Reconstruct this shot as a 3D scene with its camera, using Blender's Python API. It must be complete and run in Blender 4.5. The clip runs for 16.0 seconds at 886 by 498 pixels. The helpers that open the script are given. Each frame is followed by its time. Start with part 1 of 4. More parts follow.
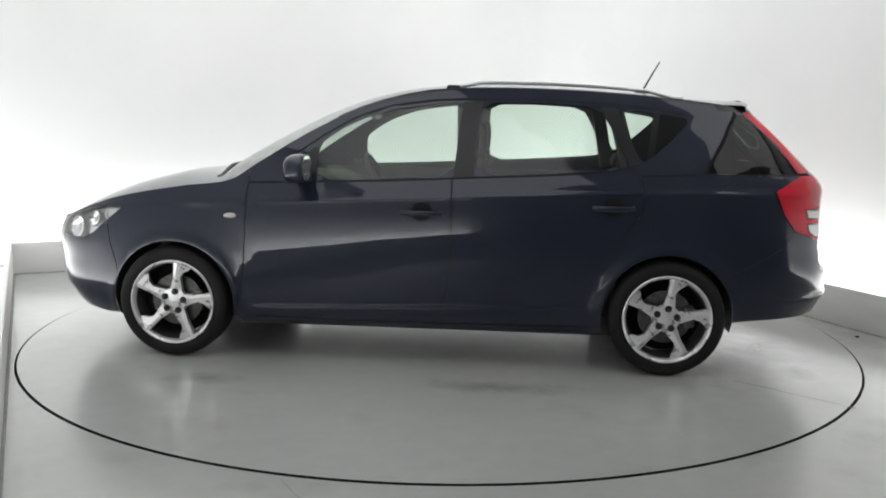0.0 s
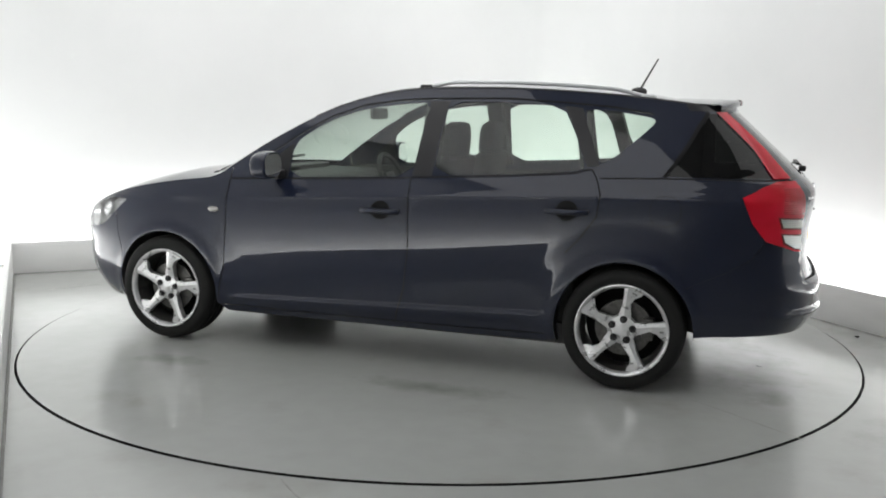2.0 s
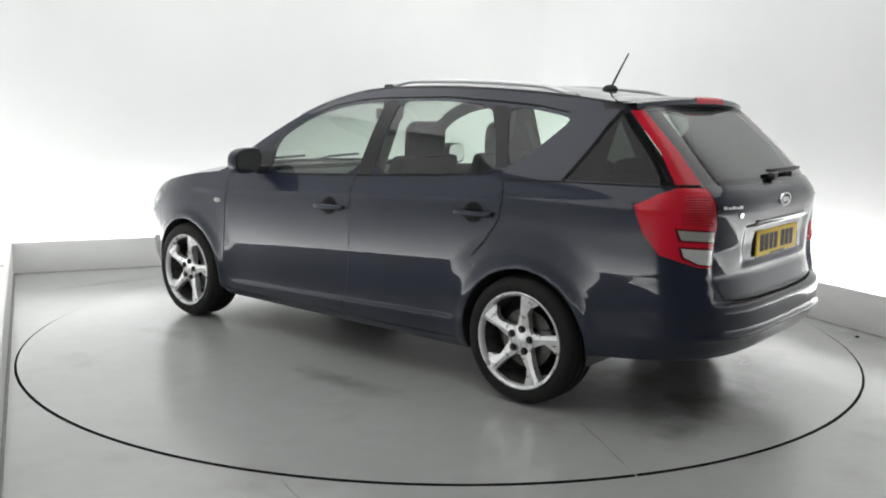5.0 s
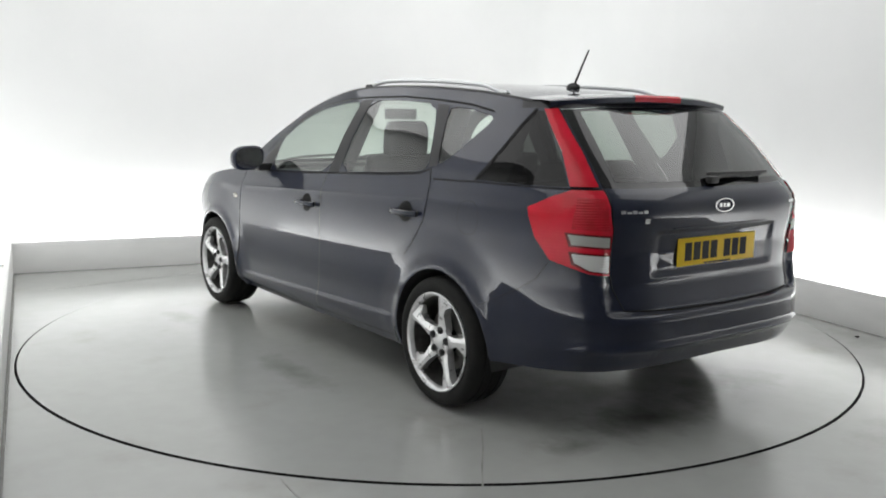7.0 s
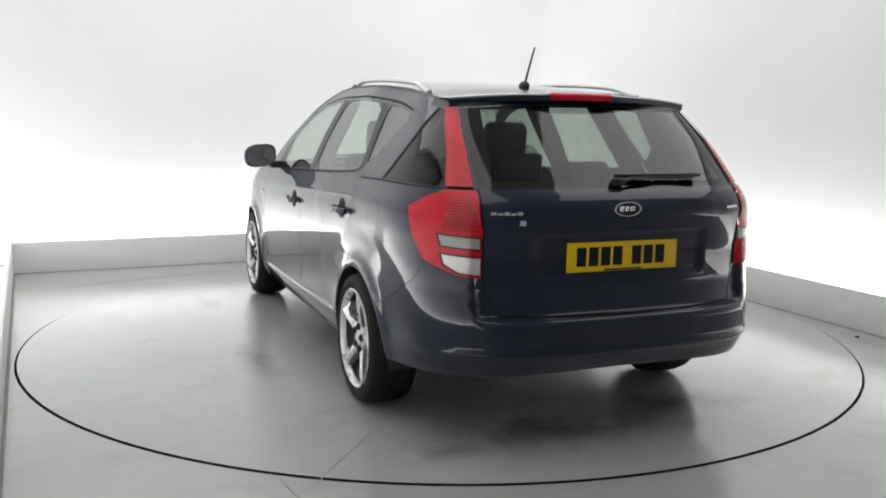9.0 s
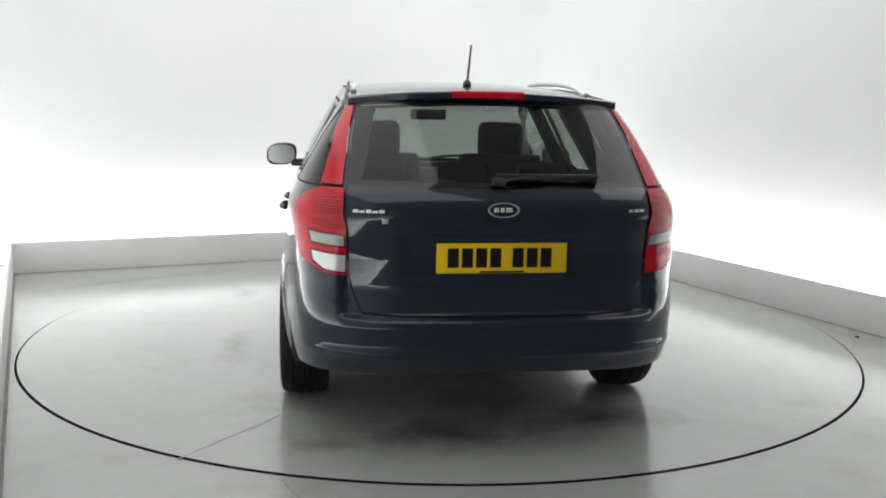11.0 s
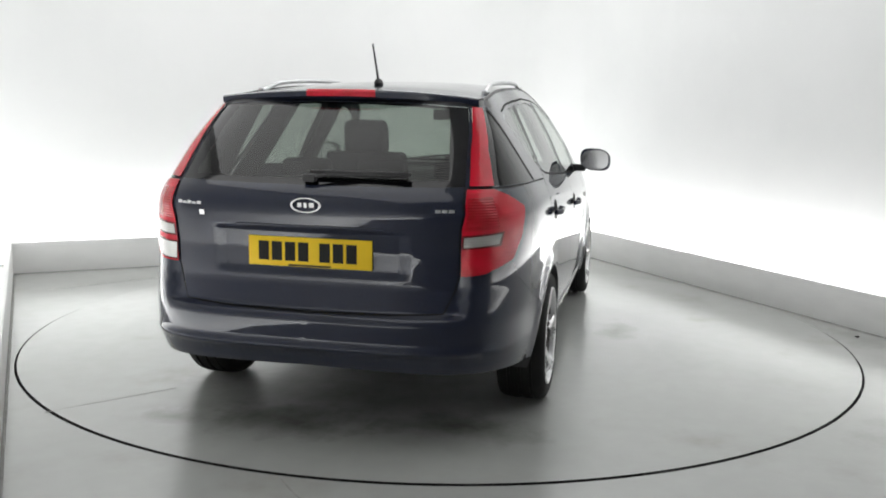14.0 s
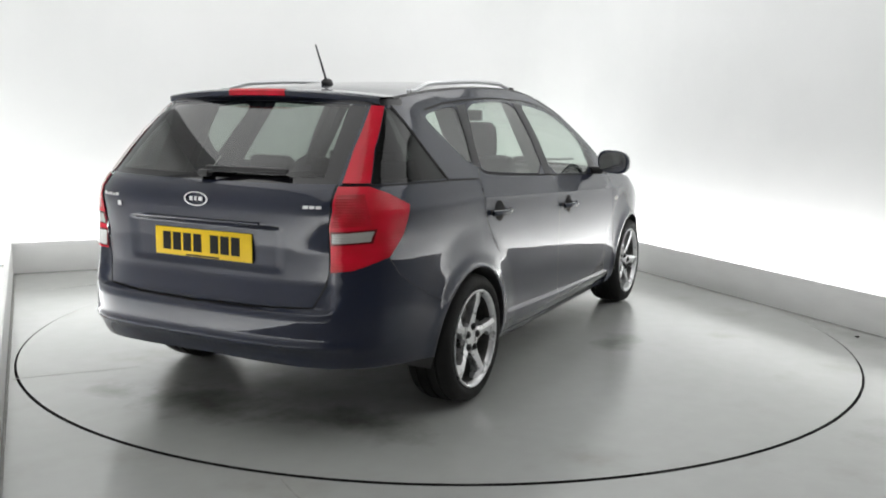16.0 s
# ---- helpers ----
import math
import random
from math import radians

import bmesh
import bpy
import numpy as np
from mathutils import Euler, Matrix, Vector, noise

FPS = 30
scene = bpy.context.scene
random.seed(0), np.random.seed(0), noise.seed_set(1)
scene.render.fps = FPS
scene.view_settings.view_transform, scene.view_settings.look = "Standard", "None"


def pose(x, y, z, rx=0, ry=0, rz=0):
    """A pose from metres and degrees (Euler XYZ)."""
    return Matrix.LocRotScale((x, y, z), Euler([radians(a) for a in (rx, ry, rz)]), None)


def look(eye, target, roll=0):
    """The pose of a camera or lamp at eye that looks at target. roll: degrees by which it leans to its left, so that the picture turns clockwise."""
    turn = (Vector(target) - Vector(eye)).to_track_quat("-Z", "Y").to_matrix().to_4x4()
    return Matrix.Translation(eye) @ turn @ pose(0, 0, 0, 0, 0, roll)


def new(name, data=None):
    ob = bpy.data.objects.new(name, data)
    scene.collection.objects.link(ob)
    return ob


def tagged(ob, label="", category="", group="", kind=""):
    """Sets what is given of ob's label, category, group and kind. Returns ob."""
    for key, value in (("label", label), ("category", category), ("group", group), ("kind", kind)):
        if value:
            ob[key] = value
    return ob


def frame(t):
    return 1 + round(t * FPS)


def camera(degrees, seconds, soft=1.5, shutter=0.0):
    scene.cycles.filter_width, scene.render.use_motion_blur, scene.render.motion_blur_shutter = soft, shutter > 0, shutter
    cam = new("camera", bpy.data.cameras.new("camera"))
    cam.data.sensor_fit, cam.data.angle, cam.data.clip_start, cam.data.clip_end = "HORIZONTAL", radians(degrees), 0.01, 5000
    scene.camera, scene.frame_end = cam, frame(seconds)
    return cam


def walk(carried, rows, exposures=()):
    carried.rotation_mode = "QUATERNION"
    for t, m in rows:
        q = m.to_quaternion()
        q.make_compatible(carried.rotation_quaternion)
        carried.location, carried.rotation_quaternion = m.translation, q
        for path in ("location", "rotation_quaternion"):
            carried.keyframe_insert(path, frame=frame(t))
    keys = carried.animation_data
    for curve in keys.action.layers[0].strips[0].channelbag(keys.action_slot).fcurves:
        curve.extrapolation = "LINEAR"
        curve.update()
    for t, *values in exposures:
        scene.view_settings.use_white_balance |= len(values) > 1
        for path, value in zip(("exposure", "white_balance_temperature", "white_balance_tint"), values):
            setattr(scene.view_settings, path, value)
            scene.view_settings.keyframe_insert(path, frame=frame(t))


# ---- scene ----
# A dark blue estate car turns on a floor turntable in a white photo booth, before a fixed camera.
cam = camera(52.678, 16.0, soft=1.9)
EYE = (0.0, -5.587, 1.365)
AIM = (0.00137, 0.98830, -0.15253)
VIEW = look(EYE, (EYE[0] + AIM[0], EYE[1] + AIM[1], EYE[2] + AIM[2]), 0.99)
walk(cam, [(0.0, VIEW), (16.0, VIEW)], exposures=[(0.0, 0.0), (16.0, 0.0)])

# the booth stands turned against the camera's axis: u runs along its back wall, v into its depth
ROOM = pose(0, 0, 0, 0, 0, 24.8)
HALF, BACK, FRONT, HIGH = 2.95, 3.32, -6.2, 3.3      # wall faces
CURB_U, CURB_V, CURB_H = 2.50, 2.84, 0.255           # inner faces of the light kerb
RING = 2.457

# ---- light ----
world = bpy.data.worlds.new("world")
world.use_nodes = True
scene.world = world
world.node_tree.nodes["Background"].inputs[0].default_value = (0.9, 0.95, 1.0, 1)
world.node_tree.nodes["Background"].inputs[1].default_value = 0.02


def area_lamp(name, watts, size_x, size_y, m, colour=(1, 1, 1)):
    data = bpy.data.lights.new(name, "AREA")
    data.shape, data.size, data.size_y = "RECTANGLE", size_x, size_y
    data.energy, data.color = watts, colour
    ob = new(name, data)
    ob.matrix_world = ROOM @ m
    return ob


# fluorescent battens behind the kerbs wash the walls from below; long diffusers run along the edges of the ceiling
COOL = (0.995, 0.996, 0.992)
area_lamp("batten_lamp_back", 45, 5.2, 0.12, pose(0, BACK - 0.16, 0.10, 180 - 32, 0, 0), COOL)
area_lamp("batten_lamp_right", 66, 0.12, 8.0, pose(HALF - 0.16, -1.1, 0.10, 0, 180 + 32, 0), COOL)
area_lamp("batten_lamp_left", 70, 0.12, 8.0, pose(-HALF + 0.16, -1.1, 0.10, 0, 180 - 32, 0), COOL)
area_lamp("ceiling_lamp_back", 14, 2.6, 1.2, pose(0, BACK - 0.9, HIGH - 0.06), COOL)
area_lamp("ceiling_lamp_right", 64, 2.1, 6.6, pose(HALF - 1.25, -0.2, HIGH - 0.06), COOL)
area_lamp("ceiling_lamp_left", 54, 2.1, 6.6, pose(-HALF + 1.25, -0.2, HIGH - 0.06), COOL)


# ---- materials ----
def material(name, base, rough=0.5, metal=0.0, coat=0.0, spec=0.5):
    m = bpy.data.materials.new(name)
    m.use_nodes = True
    b = m.node_tree.nodes["Principled BSDF"]
    b.inputs["Base Color"].default_value = (*base, 1)
    b.inputs["Roughness"].default_value = rough
    b.inputs["Metallic"].default_value = metal
    b.inputs["Coat Weight"].default_value = coat
    b.inputs["Coat Roughness"].default_value = 0.04
    b.inputs["Specular IOR Level"].default_value = spec
    return m


def vary(m, low, high, scale=6.0, stretch=(1, 1, 1), detail=6.0, rough=None, bump=0.0, fine=None):
    """Colour between low and high by noise in object space, with roughness and relief."""
    t = m.node_tree
    n, l = t.nodes, t.links
    b = n["Principled BSDF"]
    tc, mp = n.new("ShaderNodeTexCoord"), n.new("ShaderNodeMapping")
    mp.inputs["Scale"].default_value = stretch
    l.new(tc.outputs["Object"], mp.inputs["Vector"])
    a = n.new("ShaderNodeTexNoise")
    a.inputs["Scale"].default_value, a.inputs["Detail"].default_value, a.inputs["Roughness"].default_value = scale, detail, 0.6
    l.new(mp.outputs["Vector"], a.inputs["Vector"])
    r = n.new("ShaderNodeValToRGB")
    r.color_ramp.elements[0].position, r.color_ramp.elements[1].position = 0.32, 0.68
    r.color_ramp.elements[0].color, r.color_ramp.elements[1].color = (*low, 1), (*high, 1)
    l.new(a.outputs["Fac"], r.inputs["Fac"])
    l.new(r.outputs["Color"], b.inputs["Base Color"])
    if rough:
        q = n.new("ShaderNodeMapRange")
        q.inputs["From Min"].default_value, q.inputs["From Max"].default_value = 0.3, 0.7
        q.inputs["To Min"].default_value, q.inputs["To Max"].default_value = rough
        l.new(a.outputs["Fac"], q.inputs["Value"])
        l.new(q.outputs["Result"], b.inputs["Roughness"])
    if bump:
        f = n.new("ShaderNodeTexNoise")
        f.inputs["Scale"].default_value, f.inputs["Detail"].default_value = fine or scale * 12, 4
        l.new(tc.outputs["Object"], f.inputs["Vector"])
        u = n.new("ShaderNodeBump")
        u.inputs["Strength"].default_value, u.inputs["Distance"].default_value = bump, 0.01
        l.new(f.outputs["Fac"], u.inputs["Height"])
        l.new(u.outputs["Normal"], b.inputs["Normal"])
    return m


WALL = vary(material("white_wall_paint", (0.8, 0.8, 0.8), 0.75), (0.76, 0.77, 0.765), (0.82, 0.825, 0.82), 0.5, rough=(0.65, 0.85), bump=0.08, fine=90)
KERB = vary(material("scuffed_white_board", (0.7, 0.7, 0.68), 0.5), (0.80, 0.80, 0.785), (0.86, 0.86, 0.845), 2.5, (1, 1, 3), rough=(0.4, 0.65), bump=0.05)


def worn_paint(name, light, dark, dirt, rough, spots=()):
    """Grey floor paint: broad soft patches, brownish dirt, streaked gloss under a clear sealer."""
    m = material(name, light, 0.3, 0.0, 0.6)
    t = m.node_tree
    n, l = t.nodes, t.links
    b = n["Principled BSDF"]
    tc = n.new("ShaderNodeTexCoord")

    def noise_node(scale, detail, roughness):
        a = n.new("ShaderNodeTexNoise")
        a.inputs["Scale"].default_value, a.inputs["Detail"].default_value, a.inputs["Roughness"].default_value = scale, detail, roughness
        l.new(tc.outputs["Object"], a.inputs["Vector"])
        return a

    def ramp(a, p0, p1, c0, c1):
        r = n.new("ShaderNodeValToRGB")
        r.color_ramp.interpolation = "EASE"
        r.color_ramp.elements[0].position, r.color_ramp.elements[1].position = p0, p1
        r.color_ramp.elements[0].color, r.color_ramp.elements[1].color = (*c0, 1), (*c1, 1)
        l.new(a.outputs["Fac"], r.inputs["Fac"])
        return r

    broad = ramp(noise_node(0.7, 2, 0.4), 0.25, 0.75, dark, light)
    mask = ramp(noise_node(1.6, 5, 0.55), 0.55, 0.85, (0, 0, 0), (1, 1, 1))
    mix = n.new("ShaderNodeMixRGB")
    l.new(mask.outputs["Color"], mix.inputs["Fac"])
    l.new(broad.outputs["Color"], mix.inputs["Color1"])
    mix.inputs["Color2"].default_value = (*dirt, 1)
    last = mix.outputs["Color"]
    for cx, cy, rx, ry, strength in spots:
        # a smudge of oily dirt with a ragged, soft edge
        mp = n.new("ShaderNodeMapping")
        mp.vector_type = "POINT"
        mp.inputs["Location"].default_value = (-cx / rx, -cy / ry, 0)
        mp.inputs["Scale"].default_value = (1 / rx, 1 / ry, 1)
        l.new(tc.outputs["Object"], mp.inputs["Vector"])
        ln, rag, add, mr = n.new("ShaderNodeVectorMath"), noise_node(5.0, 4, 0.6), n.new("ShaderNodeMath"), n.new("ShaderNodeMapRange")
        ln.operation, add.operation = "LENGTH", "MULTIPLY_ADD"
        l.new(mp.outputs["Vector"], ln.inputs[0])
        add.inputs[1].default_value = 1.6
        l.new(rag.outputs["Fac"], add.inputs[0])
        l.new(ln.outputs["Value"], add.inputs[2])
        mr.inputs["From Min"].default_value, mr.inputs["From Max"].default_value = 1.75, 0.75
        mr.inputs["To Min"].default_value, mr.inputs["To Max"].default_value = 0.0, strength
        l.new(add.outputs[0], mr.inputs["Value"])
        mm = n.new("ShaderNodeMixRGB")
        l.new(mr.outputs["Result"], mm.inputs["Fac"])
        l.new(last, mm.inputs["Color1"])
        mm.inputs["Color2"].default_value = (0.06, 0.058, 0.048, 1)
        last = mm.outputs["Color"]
    grain = ramp(noise_node(9, 3, 0.5), 0.3, 0.7, (0.965, 0.965, 0.965), (1, 1, 1))
    mul = n.new("ShaderNodeMixRGB")
    mul.blend_type = "MULTIPLY"
    mul.inputs["Fac"].default_value = 1
    l.new(last, mul.inputs["Color1"])
    l.new(grain.outputs["Color"], mul.inputs["Color2"])
    l.new(mul.outputs["Color"], b.inputs["Base Color"])
    q = n.new("ShaderNodeMapRange")
    q.inputs["From Min"].default_value, q.inputs["From Max"].default_value = 0.3, 0.7
    q.inputs["To Min"].default_value, q.inputs["To Max"].default_value = rough
    l.new(noise_node(0.8, 0, 0.5).outputs["Fac"], q.inputs["Value"])
    l.new(q.outputs["Result"], b.inputs["Roughness"])
    l.new(q.outputs["Result"], b.inputs["Coat Roughness"])
    return m


LIGHT_GREY, MID_GREY, DIRT = (0.435, 0.443, 0.428), (0.39, 0.398, 0.384), (0.30, 0.293, 0.268)
FLOOR = worn_paint("grey_floor_paint", LIGHT_GREY, MID_GREY, DIRT, (0.19, 0.25), [(1.45, -2.6, 0.7, 0.35, 0.35), (2.35, -1.2, 0.25, 1.0, 0.3)])
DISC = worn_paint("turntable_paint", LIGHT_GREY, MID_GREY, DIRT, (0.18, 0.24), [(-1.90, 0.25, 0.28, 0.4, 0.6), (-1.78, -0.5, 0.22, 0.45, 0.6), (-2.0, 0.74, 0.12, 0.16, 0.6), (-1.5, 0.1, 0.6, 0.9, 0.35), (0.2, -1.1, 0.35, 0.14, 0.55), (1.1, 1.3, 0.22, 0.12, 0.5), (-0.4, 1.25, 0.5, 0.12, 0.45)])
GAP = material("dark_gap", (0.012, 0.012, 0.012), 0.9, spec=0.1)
CEIL = vary(material("grey_ceiling_paint", (0.2, 0.2, 0.2), 0.8), (0.40, 0.405, 0.41), (0.46, 0.465, 0.47), 0.6)
GREYWALL = vary(material("grey_end_wall", (0.3, 0.3, 0.3), 0.8), (0.26, 0.265, 0.27), (0.33, 0.335, 0.34), 0.7)


# ---- mesh helpers ----
def mesh_from(name, verts, faces):
    me = bpy.data.meshes.new(name)
    me.from_pydata(verts, [], faces)
    me.validate()
    return me


def finish(bm, angle=35):
    bmesh.ops.recalc_face_normals(bm, faces=bm.faces)
    for f in bm.faces:
        f.smooth = True
    for e in bm.edges:
        e.smooth = len(e.link_faces) == 2 and e.calc_face_angle(0) < radians(angle)


def part(name, bm, mat, parent=None, label="", angle=35, fix=True):
    """Links a bmesh as one mesh object under a thing or a part."""
    if fix:
        finish(bm, angle)
    me = bpy.data.meshes.new(name)
    bm.to_mesh(me)
    bm.free()
    me.materials.append(mat)
    ob = new(name, me)
    if parent:
        ob.parent = parent
    if label:
        ob["label"] = label
    return ob


def box_bm(x0, x1, y0, y1, z0, z1, bevel=0.0, seg=2, bm=None):
    bm2 = bmesh.new()
    v = bmesh.ops.create_cube(bm2, size=1)["verts"]
    for q in v:
        q.co = Vector(((x0 + x1) / 2 + q.co.x * (x1 - x0), (y0 + y1) / 2 + q.co.y * (y1 - y0), (z0 + z1) / 2 + q.co.z * (z1 - z0)))
    if bevel:
        bmesh.ops.bevel(bm2, geom=bm2.edges[:], offset=bevel, segments=seg, profile=0.6, affect="EDGES")
    if bm is None:
        return bm2
    me = bpy.data.meshes.new("tmp")
    bm2.to_mesh(me)
    bm2.free()
    bm.from_mesh(me)
    bpy.data.meshes.remove(me)
    return bm


def lathe(profile, n=48, axis="y", closed=False):
    """Spins (radius, along) pairs round an axis."""
    bm = bmesh.new()
    rings = []
    for r, h in profile:
        ring = []
        for i in range(n):
            a = 2 * math.pi * i / n
            c, s = r * math.cos(a), r * math.sin(a)
            ring.append(bm.verts.new({"y": (c, h, s), "z": (c, s, h), "x": (h, c, s)}[axis]))
        rings.append(ring)
    pairs = list(zip(rings, rings[1:])) + ([(rings[-1], rings[0])] if closed else [])
    for a, b in pairs:
        for i in range(n):
            j = (i + 1) % n
            bm.faces.new((a[i], a[j], b[j], b[i]))
    return bm


def tube(points, r, n=10, taper=None):
    """A round bar along points."""
    bm = bmesh.new()
    pts = [Vector(p) for p in points]
    rings = []
    for i, p in enumerate(pts):
        d = (pts[min(i + 1, len(pts) - 1)] - pts[max(i - 1, 0)]).normalized()
        side = d.cross(Vector((0, 1, 0.013))).normalized()
        up = side.cross(d).normalized()
        rr = r if taper is None else r + (taper - r) * i / (len(pts) - 1)
        rings.append([bm.verts.new(p + rr * (math.cos(2 * math.pi * k / n) * side + math.sin(2 * math.pi * k / n) * up)) for k in range(n)])
    for a, b in zip(rings, rings[1:]):
        for k in range(n):
            bm.faces.new((a[k], a[(k + 1) % n], b[(k + 1) % n], b[k]))
    bm.faces.new(rings[0][::-1])
    bm.faces.new(rings[-1])
    return bm


# ---- booth ----
def structure(name, bm, mat, label, category, place=True, angle=35):
    ob = part(name, bm, mat, None, label, angle)
    if place:
        ob.matrix_world = ROOM
    return tagged(ob, label, category, kind="structure")


def shade_sides(ob):
    """Upright faces of a ring edge go near-black: the gap's shade set as colour."""
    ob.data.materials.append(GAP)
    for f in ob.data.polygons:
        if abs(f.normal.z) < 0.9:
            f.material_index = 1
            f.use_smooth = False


def build_booth():
    # floor with a round hole for the turntable
    bm = bmesh.new()
    n = 128
    inner = [bm.verts.new(((RING + 0.009) * math.cos(2 * math.pi * i / n), (RING + 0.009) * math.sin(2 * math.pi * i / n), 0)) for i in range(n)]
    outer = []
    for i in range(n):
        a = 2 * math.pi * i / n
        c, s = math.cos(a), math.sin(a)
        k = min((HALF + 0.3) / max(abs(c), 1e-6), ((BACK + 0.3) if s > 0 else -FRONT + 0.3) / max(abs(s), 1e-6))
        outer.append(bm.verts.new((c * k, s * k, 0)))
    lip = [bm.verts.new((v.co.x, v.co.y, -0.08)) for v in inner]
    for i in range(n):
        j = (i + 1) % n
        bm.faces.new((inner[i], outer[i], outer[j], inner[j]))
        bm.faces.new((lip[i], inner[i], inner[j], lip[j]))
    shade_sides(structure("floor", bm, FLOOR, "scuffed grey painted floor round the turntable", "floor"))
    # near-black slab closes the gap from below, pit shade put into its colour
    structure("turntable_pit", box_bm(-2.6, 2.6, -2.6, 2.6, -0.14, -0.085), GAP, "near-black slab below the turntable's edge, shade put into its colour", "floor")
    # walls with thickness, meeting in rounded corners
    r = 0.45
    def wall_run(name, pts, mat, label):
        bm = bmesh.new()
        rows = []
        for (x, y), (nx, ny) in pts:
            rows.append([bm.verts.new((x, y, 0)), bm.verts.new((x, y, HIGH)), bm.verts.new((x + nx * 0.15, y + ny * 0.15, HIGH)), bm.verts.new((x + nx * 0.15, y + ny * 0.15, 0))])
        for a, b in zip(rows, rows[1:]):
            for k in range(4):
                bm.faces.new((a[k], a[(k + 1) % 4], b[(k + 1) % 4], b[k]))
        bm.faces.new(rows[0])
        bm.faces.new(rows[-1][::-1])
        structure(name, bm, mat, label, "wall")
    arc = lambda cx, cy, a0, a1: [((cx + r * math.cos(radians(a)), cy + r * math.sin(radians(a))), (math.cos(radians(a)), math.sin(radians(a)))) for a in np.linspace(a0, a1, 13)]
    wall_run("wall_right", [((HALF, FRONT), (1, 0))] + arc(HALF - r, BACK - r, 0, 45), WALL, "smooth white booth wall lit from below")
    wall_run("wall_back", arc(HALF - r, BACK - r, 45, 90) + arc(-HALF + r, BACK - r, 90, 135), WALL, "smooth white booth back wall lit from below")
    wall_run("wall_left", arc(-HALF + r, BACK - r, 135, 180) + [((-HALF, FRONT), (-1, 0))], WALL, "smooth white booth wall lit from below")
    structure("wall_front", box_bm(-HALF - 0.15, HALF + 0.15, FRONT - 0.15, FRONT, 0, HIGH), GREYWALL, "plain grey end wall behind the camera", "wall")
    structure("ceiling", box_bm(-HALF - 0.2, HALF + 0.2, FRONT - 0.2, BACK + 0.2, HIGH, HIGH + 0.15), CEIL, "plain grey ceiling", "ceiling")
    # low white kerbs that hide the battens
    t = 0.035
    structure("light_kerb_back", box_bm(-CURB_U - t, CURB_U + t, CURB_V, CURB_V + t, 0, CURB_H, 0.004), KERB, "low scuffed white board hiding the wall lights", "kerb")
    structure("light_kerb_right", box_bm(CURB_U, CURB_U + t, FRONT, CURB_V - 0.003, 0, CURB_H, 0.004), KERB, "low scuffed white board hiding the wall lights", "kerb")
    structure("light_kerb_left", box_bm(-CURB_U - t, -CURB_U, FRONT, CURB_V - 0.003, 0, CURB_H, 0.004), KERB, "low scuffed white board hiding the wall lights", "kerb")


build_booth()


def strip(name, pts, width, mat, parent=None, label="", z=0.0012):
    """A thin raised line of filler along points on the floor."""
    bm = bmesh.new()
    rows = []
    P = [Vector((x, y, 0)) for x, y in pts]
    for i, p in enumerate(P):
        d = (P[min(i + 1, len(P) - 1)] - P[max(i - 1, 0)]).normalized()
        w = Vector((-d.y, d.x, 0)) * width / 2
        rows.append([bm.verts.new(p + w - Vector((0, 0, 0.002))), bm.verts.new(p + w * 0.8 + Vector((0, 0, z))), bm.verts.new(p - w * 0.8 + Vector((0, 0, z))), bm.verts.new(p - w - Vector((0, 0, 0.002)))])
    for a, b in zip(rows, rows[1:]):
        for k in range(3):
            bm.faces.new((a[k], a[k + 1], b[k + 1], b[k]))
    return part(name, bm, mat, parent, label)


SEAM = vary(material("dirty_joint", (0.09, 0.09, 0.08), 0.6), (0.17, 0.17, 0.16), (0.27, 0.27, 0.255), 8)


def build_turntable():
    thing = tagged(new("turntable"), "round grey painted turntable with dirt marks, set into the floor", "turntable")
    # deck plates: sectors with fine joints
    n, cuts = 160, 4
    for k in range(cuts):
        bm = bmesh.new()
        rows = []
        for r, z in ((0.0, 0), (0.5, 0), (1.0, 0), (1.6, 0), (2.1, 0), (RING - 0.004, 0), (RING - 0.004, -0.075)):
            row = []
            for i in range(n // cuts + 1):
                a = radians(147.7) + 2 * math.pi * (k / cuts + i / n)
                row.append(bm.verts.new((r * math.cos(a), r * math.sin(a), z)))
            rows.append(row)
        for a, b in zip(rows, rows[1:]):
            for i in range(n // cuts):
                bm.faces.new((a[i], a[i + 1], b[i + 1], b[i]))
        bmesh.ops.remove_doubles(bm, verts=bm.verts, dist=0.0004)
        shade_sides(part("deck_plate", bm, DISC, thing))
    strip("deck_joint", [(-2.10, 1.325), (-1.95, 1.21), (-1.8, 1.085), (-1.62, 0.95)], 0.008, SEAM, thing, "thin dirty joint in the deck", 0.0006)
    return thing


turntable = build_turntable()
j1 = tagged(strip("floor_joint", [(-0.585, -2.425), (-0.52, -2.54), (-0.42, -2.70), (-0.25, -3.0)], 0.008, SEAM), "thin dirty joint in the painted floor", "floor joint", kind="structure")
j2 = tagged(strip("floor_joint", [(-2.92, 0.93), (-2.55, 1.28), (-2.08, 1.68), (-1.7, 2.0)], 0.008, SEAM), "thin dirty joint in the painted floor", "floor joint", kind="structure")
for pts in ([(-CURB_U, CURB_V - 0.004), (CURB_U, CURB_V - 0.004)], [(CURB_U - 0.004, FRONT), (CURB_U - 0.004, CURB_V)], [(-CURB_U + 0.004, CURB_V), (-CURB_U + 0.004, FRONT)]):
    joint = tagged(strip("kerb_joint", pts, 0.022, SEAM, None, "", 0.004), "thin dirty sealant line along the foot of the white board", "joint", kind="structure")
    joint.matrix_world = ROOM
bolt_bm = lathe([(0.0005, 0.007), (0.010, 0.007), (0.013, 0.004), (0.014, -0.002)], 12, "z")
